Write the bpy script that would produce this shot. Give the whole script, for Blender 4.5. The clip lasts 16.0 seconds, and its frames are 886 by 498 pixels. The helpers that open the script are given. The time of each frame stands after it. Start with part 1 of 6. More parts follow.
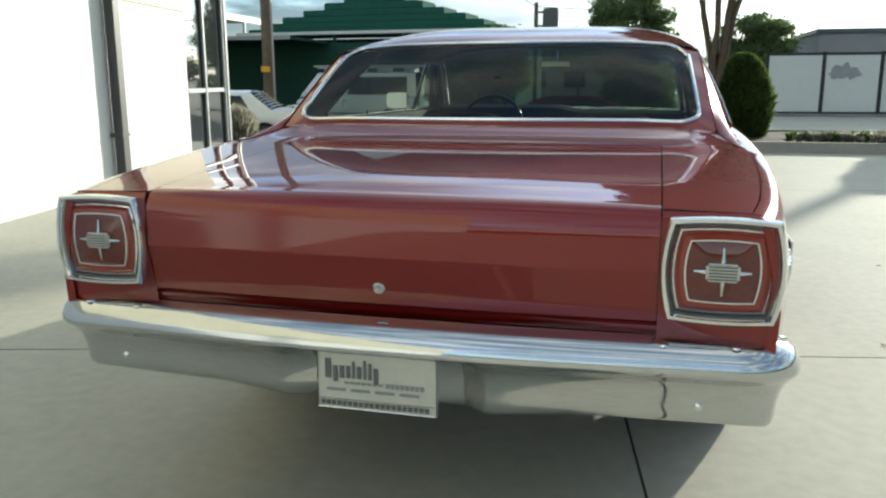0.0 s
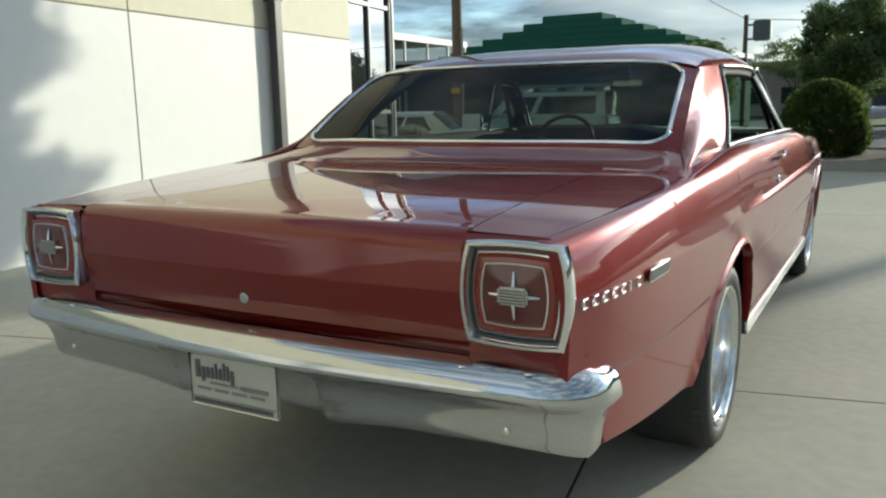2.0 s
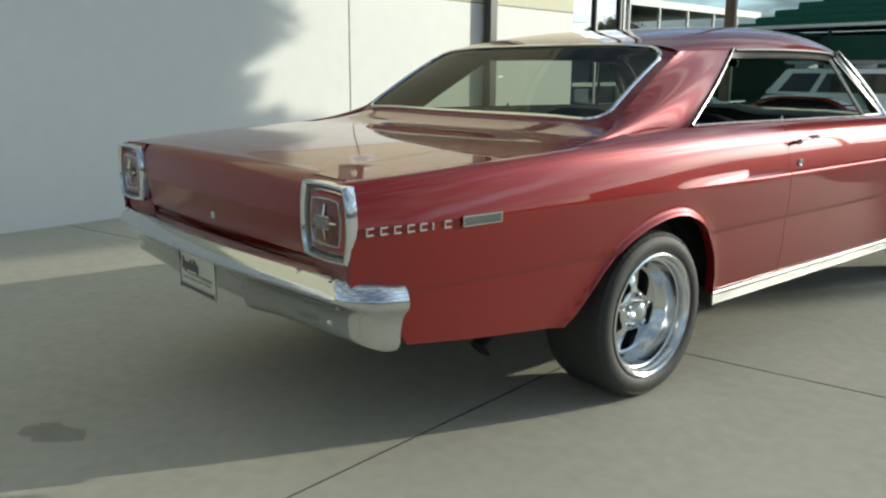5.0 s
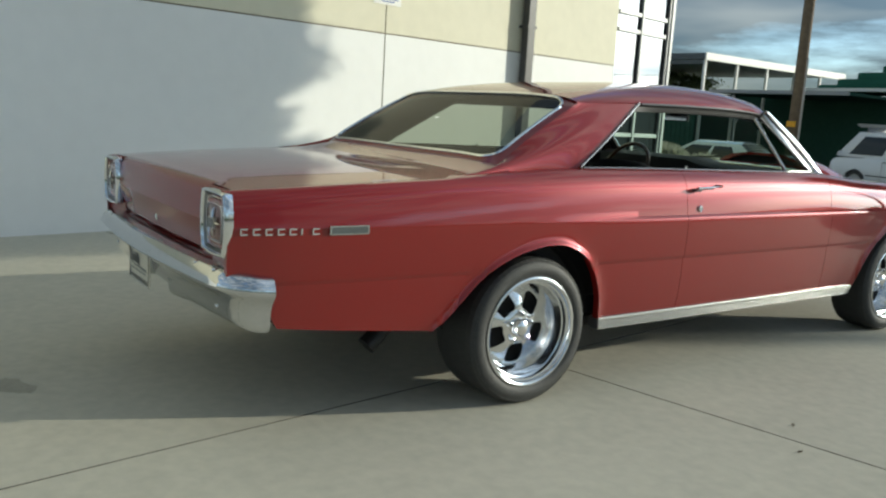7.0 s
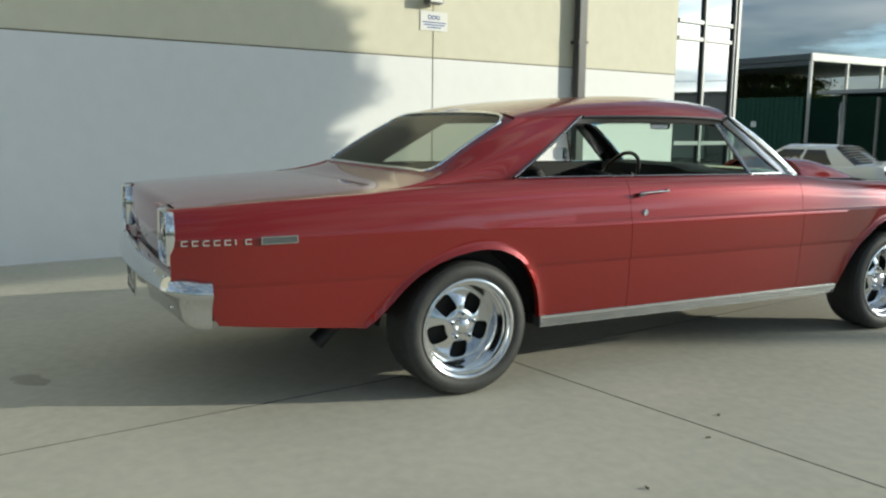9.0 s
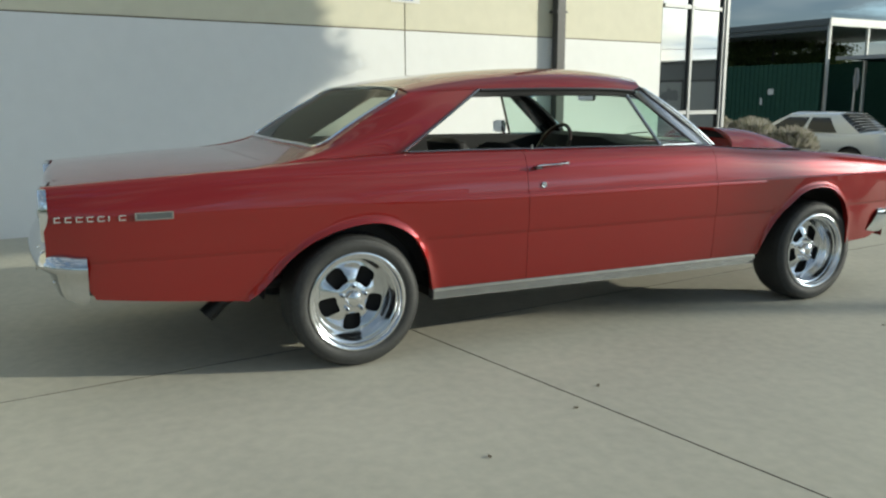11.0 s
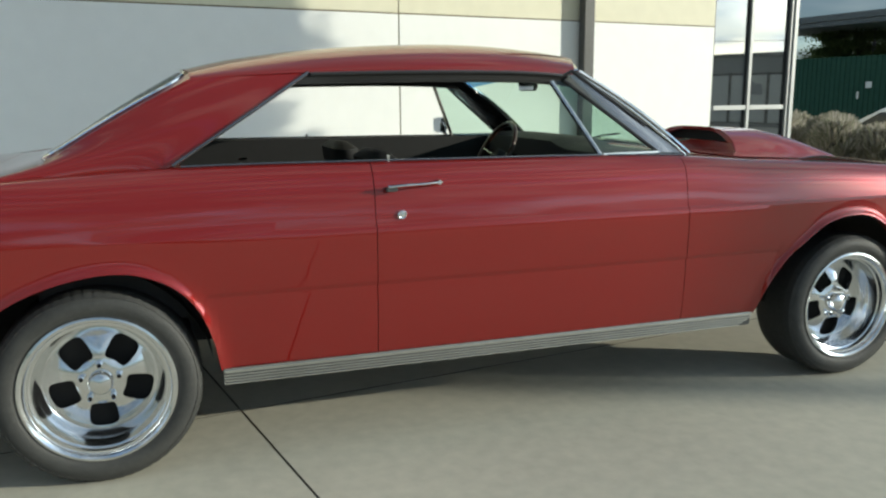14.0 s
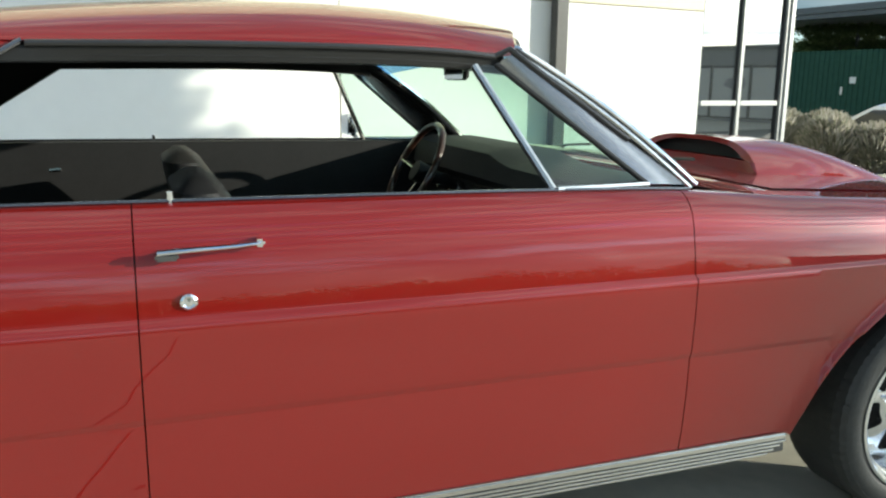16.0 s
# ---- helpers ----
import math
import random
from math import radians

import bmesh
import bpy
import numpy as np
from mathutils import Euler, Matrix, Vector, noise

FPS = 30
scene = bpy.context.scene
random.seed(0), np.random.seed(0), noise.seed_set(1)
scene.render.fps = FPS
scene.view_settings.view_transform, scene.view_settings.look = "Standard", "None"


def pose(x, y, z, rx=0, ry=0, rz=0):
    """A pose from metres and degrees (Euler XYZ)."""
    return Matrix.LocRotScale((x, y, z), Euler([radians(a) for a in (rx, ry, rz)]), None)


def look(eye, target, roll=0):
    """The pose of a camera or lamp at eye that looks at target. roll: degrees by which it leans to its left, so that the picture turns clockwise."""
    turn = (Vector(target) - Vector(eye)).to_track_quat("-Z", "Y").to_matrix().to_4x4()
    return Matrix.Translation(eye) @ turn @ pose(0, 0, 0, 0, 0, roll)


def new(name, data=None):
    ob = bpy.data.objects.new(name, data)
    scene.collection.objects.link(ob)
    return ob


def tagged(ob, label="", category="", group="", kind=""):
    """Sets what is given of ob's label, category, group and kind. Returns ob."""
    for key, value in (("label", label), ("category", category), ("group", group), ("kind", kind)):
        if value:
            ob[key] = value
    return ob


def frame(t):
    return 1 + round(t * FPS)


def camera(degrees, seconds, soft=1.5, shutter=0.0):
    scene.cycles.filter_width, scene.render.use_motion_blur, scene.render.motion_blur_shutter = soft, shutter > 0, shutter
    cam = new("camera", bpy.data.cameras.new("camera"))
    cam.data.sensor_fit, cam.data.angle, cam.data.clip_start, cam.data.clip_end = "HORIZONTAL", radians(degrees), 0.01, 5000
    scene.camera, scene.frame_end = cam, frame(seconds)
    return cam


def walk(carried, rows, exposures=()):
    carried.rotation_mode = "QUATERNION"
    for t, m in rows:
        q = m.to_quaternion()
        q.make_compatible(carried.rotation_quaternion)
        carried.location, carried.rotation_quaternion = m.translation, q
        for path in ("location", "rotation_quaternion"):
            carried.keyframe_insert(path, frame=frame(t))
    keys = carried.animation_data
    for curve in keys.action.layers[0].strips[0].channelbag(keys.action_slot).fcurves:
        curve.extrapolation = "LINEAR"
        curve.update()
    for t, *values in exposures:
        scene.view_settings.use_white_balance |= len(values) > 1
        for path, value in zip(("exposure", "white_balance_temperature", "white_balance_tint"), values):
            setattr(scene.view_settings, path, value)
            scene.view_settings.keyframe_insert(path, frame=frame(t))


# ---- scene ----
cam = camera(57.1, 16.0, soft=2.3)
PATH = [
    (0, (0.584, -2.989, 1.182), (0.092, -1.094, 0.771), -0.2),
    (0.5, (0.762, -2.952, 1.185), (0.166, -1.086, 0.782), -2.6),
    (1, (0.944, -2.867, 1.191), (0.28, -1.022, 0.796), -2.5),
    (1.5, (1.141, -2.805, 1.173), (0.299, -1.027, 0.809), -3.3),
    (2, (1.389, -2.755, 1.186), (0.424, -1.04, 0.826), -1.2),
    (2.5, (1.573, -2.633, 1.191), (0.548, -0.955, 0.832), -1.8),
    (3, (1.749, -2.478, 1.188), (0.695, -0.82, 0.815), -2.5),
    (3.5, (1.983, -2.489, 1.186), (0.686, -1.024, 0.771), -1.0),
    (5.8, (2.947, -2.48, 1.206), (1.444, -1.221, 0.808), 0.8),
    (6, (3.035, -2.449, 1.196), (1.556, -1.148, 0.845), 1.6),
    (6.5, (3.232, -2.39, 1.2), (1.751, -1.092, 0.853), 1.5),
    (7, (3.416, -2.227, 1.208), (1.802, -1.092, 0.877), 3.4),
    (7.5, (3.585, -2.089, 1.224), (1.961, -0.96, 0.928), 0.1),
    (8, (3.784, -2.029, 1.247), (2.097, -0.989, 0.978), 1.8),
    (8.5, (3.95, -1.927, 1.256), (2.249, -0.915, 0.967), 0.2),
    (9, (4.132, -1.755, 1.244), (2.367, -0.863, 0.946), 0.6),
    (9.5, (4.329, -1.664, 1.255), (2.563, -0.765, 0.983), -1.0),
    (10, (4.47, -1.555, 1.242), (2.733, -0.615, 0.928), -0.1),
    (10.2, (4.497, -1.498, 1.254), (2.749, -0.585, 0.923), -0.2),
    (12.3, (4.265, -0.54, 1.264), (2.439, 0.199, 0.919), -0.1),
    (12.5, (4.221, -0.437, 1.256), (2.388, 0.284, 0.914), -0.2),
    (13, (3.987, -0.235, 1.246), (2.166, 0.518, 0.905), 0.4),
    (13.5, (3.767, -0.006, 1.213), (1.939, 0.724, 0.858), -0.8),
    (14, (3.578, 0.256, 1.228), (1.717, 0.887, 0.854), -0.4),
    (14.5, (3.299, 0.461, 1.229), (1.486, 1.217, 0.851), -1.0),
    (15, (3.011, 0.664, 1.217), (1.182, 1.378, 0.836), -1.0),
    (15.5, (2.792, 0.819, 1.229), (0.933, 1.448, 0.843), -0.4),
    (16, (2.486, 0.939, 1.236), (0.649, 1.62, 0.833), 0.7),
]
walk(cam, [(t, look(eye, target, roll)) for t, eye, target, roll in PATH],
     exposures=[(t, stops, 6400, 6) for t, stops in ((0, 0.66), (0.5, 0.54), (1.0, 0.34), (2.0, 0.13), (3.0, 0.05), (6.0, 0.08), (8.0, 0.12), (10.0, 0.13), (13.0, 0.2), (14.0, 0.3), (15.0, 0.54), (16.0, 0.9))])

# ---- world, sun ----
SUN_AZ, SUN_EL = radians(24.1), radians(13.3)   # from +y towards +x
sun_way = Vector((math.sin(SUN_AZ) * math.cos(SUN_EL), math.cos(SUN_AZ) * math.cos(SUN_EL), math.sin(SUN_EL)))
world = bpy.data.worlds.new("world")
scene.world = world
world.use_nodes = True
wt = world.node_tree
wt.nodes.clear()


def wnode(kind, **kw):
    n = wt.nodes.new(kind)
    for k, v in kw.items():
        n.inputs[k].default_value = v
    return n


w_out = wnode("ShaderNodeOutputWorld")
w_bg = wnode("ShaderNodeBackground", Strength=0.25)
sky = wt.nodes.new("ShaderNodeTexSky")
sky.sky_type, sky.sun_disc = "NISHITA", False
sky.sun_elevation, sky.sun_rotation = SUN_EL, SUN_AZ
sky.air_density, sky.dust_density, sky.ozone_density = 0.9, 0.35, 3.0
w_tc = wt.nodes.new("ShaderNodeTexCoord")
w_map = wt.nodes.new("ShaderNodeMapping")
w_map.inputs["Scale"].default_value = (1.0, 1.0, 5.0)
w_noise = wnode("ShaderNodeTexNoise", Scale=2.6, Detail=8.0, Roughness=0.58)
w_ramp = wt.nodes.new("ShaderNodeValToRGB")
w_ramp.color_ramp.elements[0].position, w_ramp.color_ramp.elements[1].position = 0.29, 0.47
w_noise2 = wnode("ShaderNodeTexNoise", Scale=3.6, Detail=3.5, Roughness=0.5)
w_cloud = wt.nodes.new("ShaderNodeValToRGB")
w_cloud.color_ramp.elements[0].position, w_cloud.color_ramp.elements[1].position = 0.44, 0.70
w_cloud.color_ramp.elements[0].color = (0.80, 1.05, 1.25, 1)
w_cloud.color_ramp.elements[1].color = (3.0, 3.1, 2.95, 1)
w_mix = wt.nodes.new("ShaderNodeMix")
w_mix.data_type = "RGBA"
wt.links.new(w_tc.outputs["Generated"], w_map.inputs["Vector"])
for n in (w_noise, w_noise2):
    wt.links.new(w_map.outputs["Vector"], n.inputs["Vector"])
wt.links.new(w_noise.outputs["Fac"], w_ramp.inputs["Fac"])
wt.links.new(w_noise2.outputs["Fac"], w_cloud.inputs["Fac"])
w_thin = wt.nodes.new("ShaderNodeMath")
w_thin.operation = "MULTIPLY"
w_thin.inputs[1].default_value = 0.88
wt.links.new(w_ramp.outputs["Color"], w_thin.inputs[0])
wt.links.new(w_thin.outputs[0], w_mix.inputs["Factor"])
wt.links.new(sky.outputs["Color"], w_mix.inputs["A"])
# clouds: brilliant round the sun, dull at right angles to it, front-lit on the far side
w_dot = wt.nodes.new("ShaderNodeVectorMath")
w_dot.operation = "DOT_PRODUCT"
w_dot.inputs[1].default_value = sun_way
wt.links.new(w_tc.outputs["Generated"], w_dot.inputs[0])


def wmath(op, a, b=None):
    n = wt.nodes.new("ShaderNodeMath")
    n.operation = op
    for k, v in enumerate((a, b)):
        if v is None:
            continue
        if isinstance(v, (int, float)):
            n.inputs[k].default_value = v
        else:
            wt.links.new(v, n.inputs[k])
    return n.outputs[0]


w_near = wmath("MAXIMUM", w_dot.outputs["Value"], 0.0)
w_far = wmath("MAXIMUM", wmath("MULTIPLY", w_dot.outputs["Value"], -1.0), 0.0)
w_sep = wt.nodes.new("ShaderNodeSeparateXYZ")
wt.links.new(w_tc.outputs["Generated"], w_sep.inputs[0])
w_high = wmath("MULTIPLY", wmath("MAXIMUM", w_sep.outputs["Z"], 0.0), 0.60)
w_glow = wmath("ADD", wmath("MULTIPLY", wmath("POWER", w_near, 50.0), 11.0), wmath("MULTIPLY", wmath("POWER", w_near, 6.5), 2.6))
w_level = wmath("ADD", wmath("ADD", wmath("ADD", w_glow, wmath("MULTIPLY", w_far, 0.75)), w_high), 0.34)
w_lit = wt.nodes.new("ShaderNodeVectorMath")
w_lit.operation = "SCALE"
wt.links.new(w_cloud.outputs["Color"], w_lit.inputs[0])
wt.links.new(w_level, w_lit.inputs["Scale"])
wt.links.new(w_lit.outputs["Vector"], w_mix.inputs["B"])
wt.links.new(w_mix.outputs["Result"], w_bg.inputs["Color"])
wt.links.new(w_bg.outputs["Background"], w_out.inputs["Surface"])

sun = new("sun", bpy.data.lights.new("sun", "SUN"))
sun.data.energy, sun.data.angle, sun.data.color = 3.9, radians(0.55), (1.0, 0.945, 0.79)
sun.matrix_world = look((0, 0, 30), Vector((0, 0, 30)) - sun_way)


# ---- materials ----
def material(name, base, rough=0.5, metal=0.0, noise_scale=None, vary=0.0, bump=0.0, bump_scale=None, coat=0.0, second=None,
             coat_rough=0.03, spec=0.5, transmission=0.0, ior=1.45, rand=0.0, coarse=None, rough_vary=0.0):
    """A surface with colour variation at two scales (fine noise and broad stains) and fine relief."""
    m = bpy.data.materials.new(name)
    m.use_nodes = True
    t = m.node_tree
    b = t.nodes["Principled BSDF"]
    b.inputs["Base Color"].default_value = (*base, 1)
    b.inputs["Roughness"].default_value, b.inputs["Metallic"].default_value = rough, metal
    b.inputs["Coat Weight"].default_value, b.inputs["Coat Roughness"].default_value = coat, coat_rough
    b.inputs["Specular IOR Level"].default_value = spec
    b.inputs["Transmission Weight"].default_value, b.inputs["IOR"].default_value = transmission, ior
    if noise_scale:
        tc = t.nodes.new("ShaderNodeTexCoord")
        fine, broad = t.nodes.new("ShaderNodeTexNoise"), t.nodes.new("ShaderNodeTexNoise")
        fine.inputs["Scale"].default_value, fine.inputs["Detail"].default_value = noise_scale, 8
        broad.inputs["Scale"].default_value, broad.inputs["Detail"].default_value = coarse or noise_scale / 12, 5
        for n in (fine, broad):
            t.links.new(tc.outputs["Object"], n.inputs["Vector"])
        mixv = t.nodes.new("ShaderNodeMath")
        mixv.operation = "ADD"
        t.links.new(fine.outputs["Fac"], mixv.inputs[0])
        t.links.new(broad.outputs["Fac"], mixv.inputs[1])
        source = mixv.outputs[0]
        if rand:
            oi = t.nodes.new("ShaderNodeObjectInfo")
            ma = t.nodes.new("ShaderNodeMath")
            ma.operation = "MULTIPLY_ADD"
            ma.inputs[1].default_value = rand
            t.links.new(oi.outputs["Random"], ma.inputs[0])
            t.links.new(source, ma.inputs[2])
            source = ma.outputs[0]
        rng = t.nodes.new("ShaderNodeMapRange")
        rng.inputs["From Min"].default_value, rng.inputs["From Max"].default_value = 0.6, 1.4 + rand
        t.links.new(source, rng.inputs["Value"])
        mix = t.nodes.new("ShaderNodeMix")
        mix.data_type = "RGBA"
        second = second or tuple(c * (1 - vary) for c in base)
        mix.inputs["A"].default_value, mix.inputs["B"].default_value = (*second, 1), (*base, 1)
        t.links.new(rng.outputs["Result"], mix.inputs["Factor"])
        t.links.new(mix.outputs["Result"], b.inputs["Base Color"])
        if rough_vary:
            rr = t.nodes.new("ShaderNodeMapRange")
            rr.inputs["To Min"].default_value, rr.inputs["To Max"].default_value = rough - rough_vary, rough + rough_vary
            t.links.new(broad.outputs["Fac"], rr.inputs["Value"])
            t.links.new(rr.outputs["Result"], b.inputs["Roughness"])
        if bump:
            bp = t.nodes.new("ShaderNodeBump")
            bp.inputs["Strength"].default_value, bp.inputs["Distance"].default_value = bump, 0.01
            bn = t.nodes.new("ShaderNodeTexNoise")
            bn.inputs["Scale"].default_value, bn.inputs["Detail"].default_value = bump_scale or noise_scale * 2, 6
            t.links.new(tc.outputs["Object"], bn.inputs["Vector"])
            t.links.new(bn.outputs["Fac"], bp.inputs["Height"])
            t.links.new(bp.outputs["Normal"], b.inputs["Normal"])
    return m


PAINT = material("red_metallic_paint", (0.215, 0.0098, 0.0078), 0.36, 0.26, 900, 0.12, coat=1.0, coat_rough=0.015, coarse=0.8, spec=0.12)
PAINT.node_tree.nodes["Principled BSDF"].inputs["Specular Tint"].default_value = (0.75, 0.12, 0.10, 1)
PAINT.node_tree.nodes["Principled BSDF"].inputs["Coat IOR"].default_value = 1.62
CHROME = material("chrome", (0.82, 0.83, 0.84), 0.07, 1.0, 30, 0.08, rough_vary=0.05, coarse=5)
BUMPER_CHROME = material("aged_bumper_chrome", (0.63, 0.64, 0.65), 0.06, 1.0, 30, 0.10, rough_vary=0.05, coarse=5)
CHROME_DULL = material("dull_chrome", (0.62, 0.62, 0.60), 0.22, 1.0, 40, 0.15, rough_vary=0.08, coarse=6)
POLISHED = material("polished_alloy", (0.80, 0.81, 0.82), 0.16, 1.0, 60, 0.1, rough_vary=0.05)
PILLAR_METAL = material("pillar_cover_metal", (0.36, 0.36, 0.37), 0.24, 0.9, 40, 0.2, rough_vary=0.06)
# chrome drip rail with its dark reflections put into the base colour
DRIP = material("drip_rail_toned_dark", (0.07, 0.07, 0.072), 0.35, 0.8, 40, 0.2)
DARK_CHROME = material("darkened_chrome", (0.20, 0.20, 0.21), 0.25, 1.0, 40, 0.2, rough_vary=0.08)
RUBBER = material("tyre_rubber", (0.028, 0.029, 0.028), 0.6, 0, 60, 0.35, 0.25, 220, second=(0.050, 0.050, 0.047))
DARK = material("underbody_black", (0.012, 0.012, 0.012), 0.8, 0, 20, 0.4)
# base raised above true black: veiling glare over the cabin is in the colour
VINYL = material("black_vinyl", (0.020, 0.020, 0.021), 0.6, 0, 90, 0.3, 0.2, 300, spec=0.3)
RIB_GROOVE = material("dark_groove_metal", (0.12, 0.12, 0.12), 0.45, 0.6, 40, 0.3)
RUBBER_SEAL = material("black_seal", (0.01, 0.01, 0.01), 0.5, 0, 60, 0.3)
BEZEL = material("lamp_bezel_metal", (0.30, 0.31, 0.31), 0.28, 0.7, 40, 0.2)
GREY_BEZEL = material("grey_bezel_paint", (0.11, 0.12, 0.12), 0.4, 0.3, 40, 0.2)
RED_LENS = material("red_lens", (0.13, 0.012, 0.008), 0.12, 0, 90, 0.3, coat=1.0)
RED_LENS_RIM = material("orange_red_lens_rim", (0.27, 0.020, 0.009), 0.12, 0, 90, 0.2, coat=1.0)
PLATE_WHITE = material("plate_white", (0.68, 0.66, 0.58), 0.32, 0.35, 60, 0.1)
PLATE_INK = material("plate_grey_print", (0.15, 0.15, 0.145), 0.5, 0, 60, 0.2)
PLATE_PALE = material("plate_pale_print", (0.33, 0.33, 0.31), 0.5, 0, 60, 0.2)
CONCRETE = material("broom_concrete", (0.515, 0.490, 0.395), 0.82, 0, 16, 0.0, 0.14, 200, second=(0.375, 0.358, 0.292), coarse=0.9, rand=0.1)
JOINT = material("joint_dirt", (0.12, 0.112, 0.094), 0.95, 0, 20, 0.4)
ASPHALT = material("asphalt", (0.075, 0.073, 0.07), 0.85, 0, 60, 0.3, 0.3, 120)
KERB = material("kerb_concrete", (0.36, 0.34, 0.30), 0.9, 0, 12, 0.25, 0.2, 90)
WALL_WHITE = material("white_wall_paint", (0.80, 0.80, 0.77), 0.6, 0, 6, 0.06, 0.06, 120, coarse=0.5)
WALL_CREAM = material("cream_wall_paint", (0.70, 0.66, 0.50), 0.65, 0, 6, 0.1, 0.10, 90, coarse=0.5)
GROOVE = material("sealant_brown", (0.22, 0.18, 0.12), 0.8, 0, 20, 0.3)
PIPE = material("dark_grey_pipe", (0.06, 0.06, 0.058), 0.5, 0, 20, 0.3)
ALU = material("aluminium_frame", (0.33, 0.34, 0.34), 0.5, 0.25, 30, 0.1)
FRAME_DARK = material("dark_window_frame", (0.04, 0.04, 0.042), 0.4, 0.4, 30, 0.2)
# both greens are greyed and lightened to stand in for distance haze
GREEN = material("green_cladding", (0.038, 0.098, 0.070), 0.9, 0, 5, 0.25, spec=0.1)
GREEN_ROOF = material("green_roof_cladding", (0.034, 0.135, 0.095), 0.9, 0, 5, 0.2, spec=0.1)
WHITE_PAINT = material("white_trim_paint", (0.78, 0.77, 0.72), 0.5, 0, 10, 0.08)
WOOD_POLE = material("weathered_pole_wood", (0.20, 0.15, 0.10), 0.9, 0, 9, 0.5, 0.3, 40)
BARK = material("bark", (0.15, 0.115, 0.08), 0.95, 0, 14, 0.5, 0.6, 40)
CAR_WHITE = material("white_car_paint", (0.70, 0.73, 0.75), 0.25, 0, 300, 0.05, coat=0.8, coarse=1)
CAR_SILVER = material("silver_car_paint", (0.45, 0.47, 0.5), 0.3, 0.5, 300, 0.05, coat=0.8, coarse=1)
GLASS_DARK = material("tinted_car_glass", (0.02, 0.025, 0.030), 0.04, 0, 10, 0.2, spec=0.45)
GRASS_M = material("grass", (0.09, 0.15, 0.035), 0.9, 0, 20, 0.4)
SOIL = material("garden_mulch", (0.10, 0.07, 0.045), 0.95, 0, 30, 0.5, 0.6, 60)
FENCE_M = material("cream_fence_panel", (0.70, 0.70, 0.66), 0.6, 0, 6, 0.08)
YELLOW = material("yellow_tag", (0.75, 0.38, 0.02), 0.5, 0, 20, 0.1)


def leaf_material(name, dark, light):
    m = bpy.data.materials.new(name)
    m.use_nodes = True
    t = m.node_tree
    b = t.nodes["Principled BSDF"]
    g = t.nodes.new("ShaderNodeNewGeometry")
    mix = t.nodes.new("ShaderNodeMix")
    mix.data_type = "RGBA"
    mix.inputs["A"].default_value, mix.inputs["B"].default_value = (*dark, 1), (*light, 1)
    t.links.new(g.outputs["Random Per Island"], mix.inputs["Factor"])
    t.links.new(mix.outputs["Result"], b.inputs["Base Color"])
    b.inputs["Roughness"].default_value = 0.6
    tl, ms = t.nodes.new("ShaderNodeBsdfTranslucent"), t.nodes.new("ShaderNodeMixShader")
    ms.inputs["Fac"].default_value = 0.6
    t.links.new(mix.outputs["Result"], tl.inputs["Color"])
    t.links.new(b.outputs["BSDF"], ms.inputs[1])
    t.links.new(tl.outputs["BSDF"], ms.inputs[2])
    t.links.new(ms.outputs["Shader"], t.nodes["Material Output"].inputs["Surface"])
    return m


LEAF = leaf_material("tree_leaf", (0.06, 0.10, 0.025), (0.17, 0.25, 0.07))
CONIFER = leaf_material("conifer_leaf", (0.045, 0.075, 0.02), (0.13, 0.18, 0.05))
LAVENDER = leaf_material("lavender_leaf", (0.20, 0.21, 0.14), (0.52, 0.47, 0.41))
FAR_LEAF = leaf_material("far_leaf", (0.08, 0.125, 0.045), (0.20, 0.26, 0.10))


def glass_material(name, tint, rough=0.0, amount=0.1):
    """Thin pane: clear with a mirror-like gloss."""
    m = bpy.data.materials.new(name)
    m.use_nodes = True
    t = m.node_tree
    t.nodes.clear()
    out, mix = t.nodes.new("ShaderNodeOutputMaterial"), t.nodes.new("ShaderNodeMixShader")
    tr, gl, fr = t.nodes.new("ShaderNodeBsdfTransparent"), t.nodes.new("ShaderNodeBsdfGlossy"), t.nodes.new("ShaderNodeLayerWeight")
    tr.inputs["Color"].default_value = (*tint, 1)
    gl.inputs["Roughness"].default_value = rough
    fr.inputs["Blend"].default_value = 0.5
    pw, ma = t.nodes.new("ShaderNodeMath"), t.nodes.new("ShaderNodeMath")
    pw.operation, ma.operation = "POWER", "MULTIPLY_ADD"
    pw.inputs[1].default_value, ma.inputs[1].default_value, ma.inputs[2].default_value = 4.5, 0.9 * min(1, amount * 10), amount * 0.6
    t.links.new(fr.outputs["Facing"], pw.inputs[0])
    t.links.new(pw.outputs[0], ma.inputs[0])
    t.links.new(ma.outputs[0], mix.inputs["Fac"])
    t.links.new(tr.outputs["BSDF"], mix.inputs[1])
    t.links.new(gl.outputs["BSDF"], mix.inputs[2])
    t.links.new(mix.outputs["Shader"], out.inputs["Surface"])
    return m


GLASS = glass_material("green_tinted_glass", (0.62, 0.78, 0.70))
GLASS_REAR = glass_material("dark_tinted_rear_glass", (0.31, 0.36, 0.30), amount=0.055)
GLASS_CLEAR = glass_material("clear_glass", (0.85, 0.9, 0.88))


# ---- mesh helpers ----
def link_mesh(name, bm, mat, smooth=True):
    me = bpy.data.meshes.new(name)
    bmesh.ops.recalc_face_normals(bm, faces=bm.faces)
    bm.to_mesh(me)
    bm.free()
    for m in (mat if isinstance(mat, (list, tuple)) else [mat]):
        me.materials.append(m)
    if smooth:
        for p in me.polygons:
            p.use_smooth = True
        me.set_sharp_from_angle(angle=radians(32))
    return me


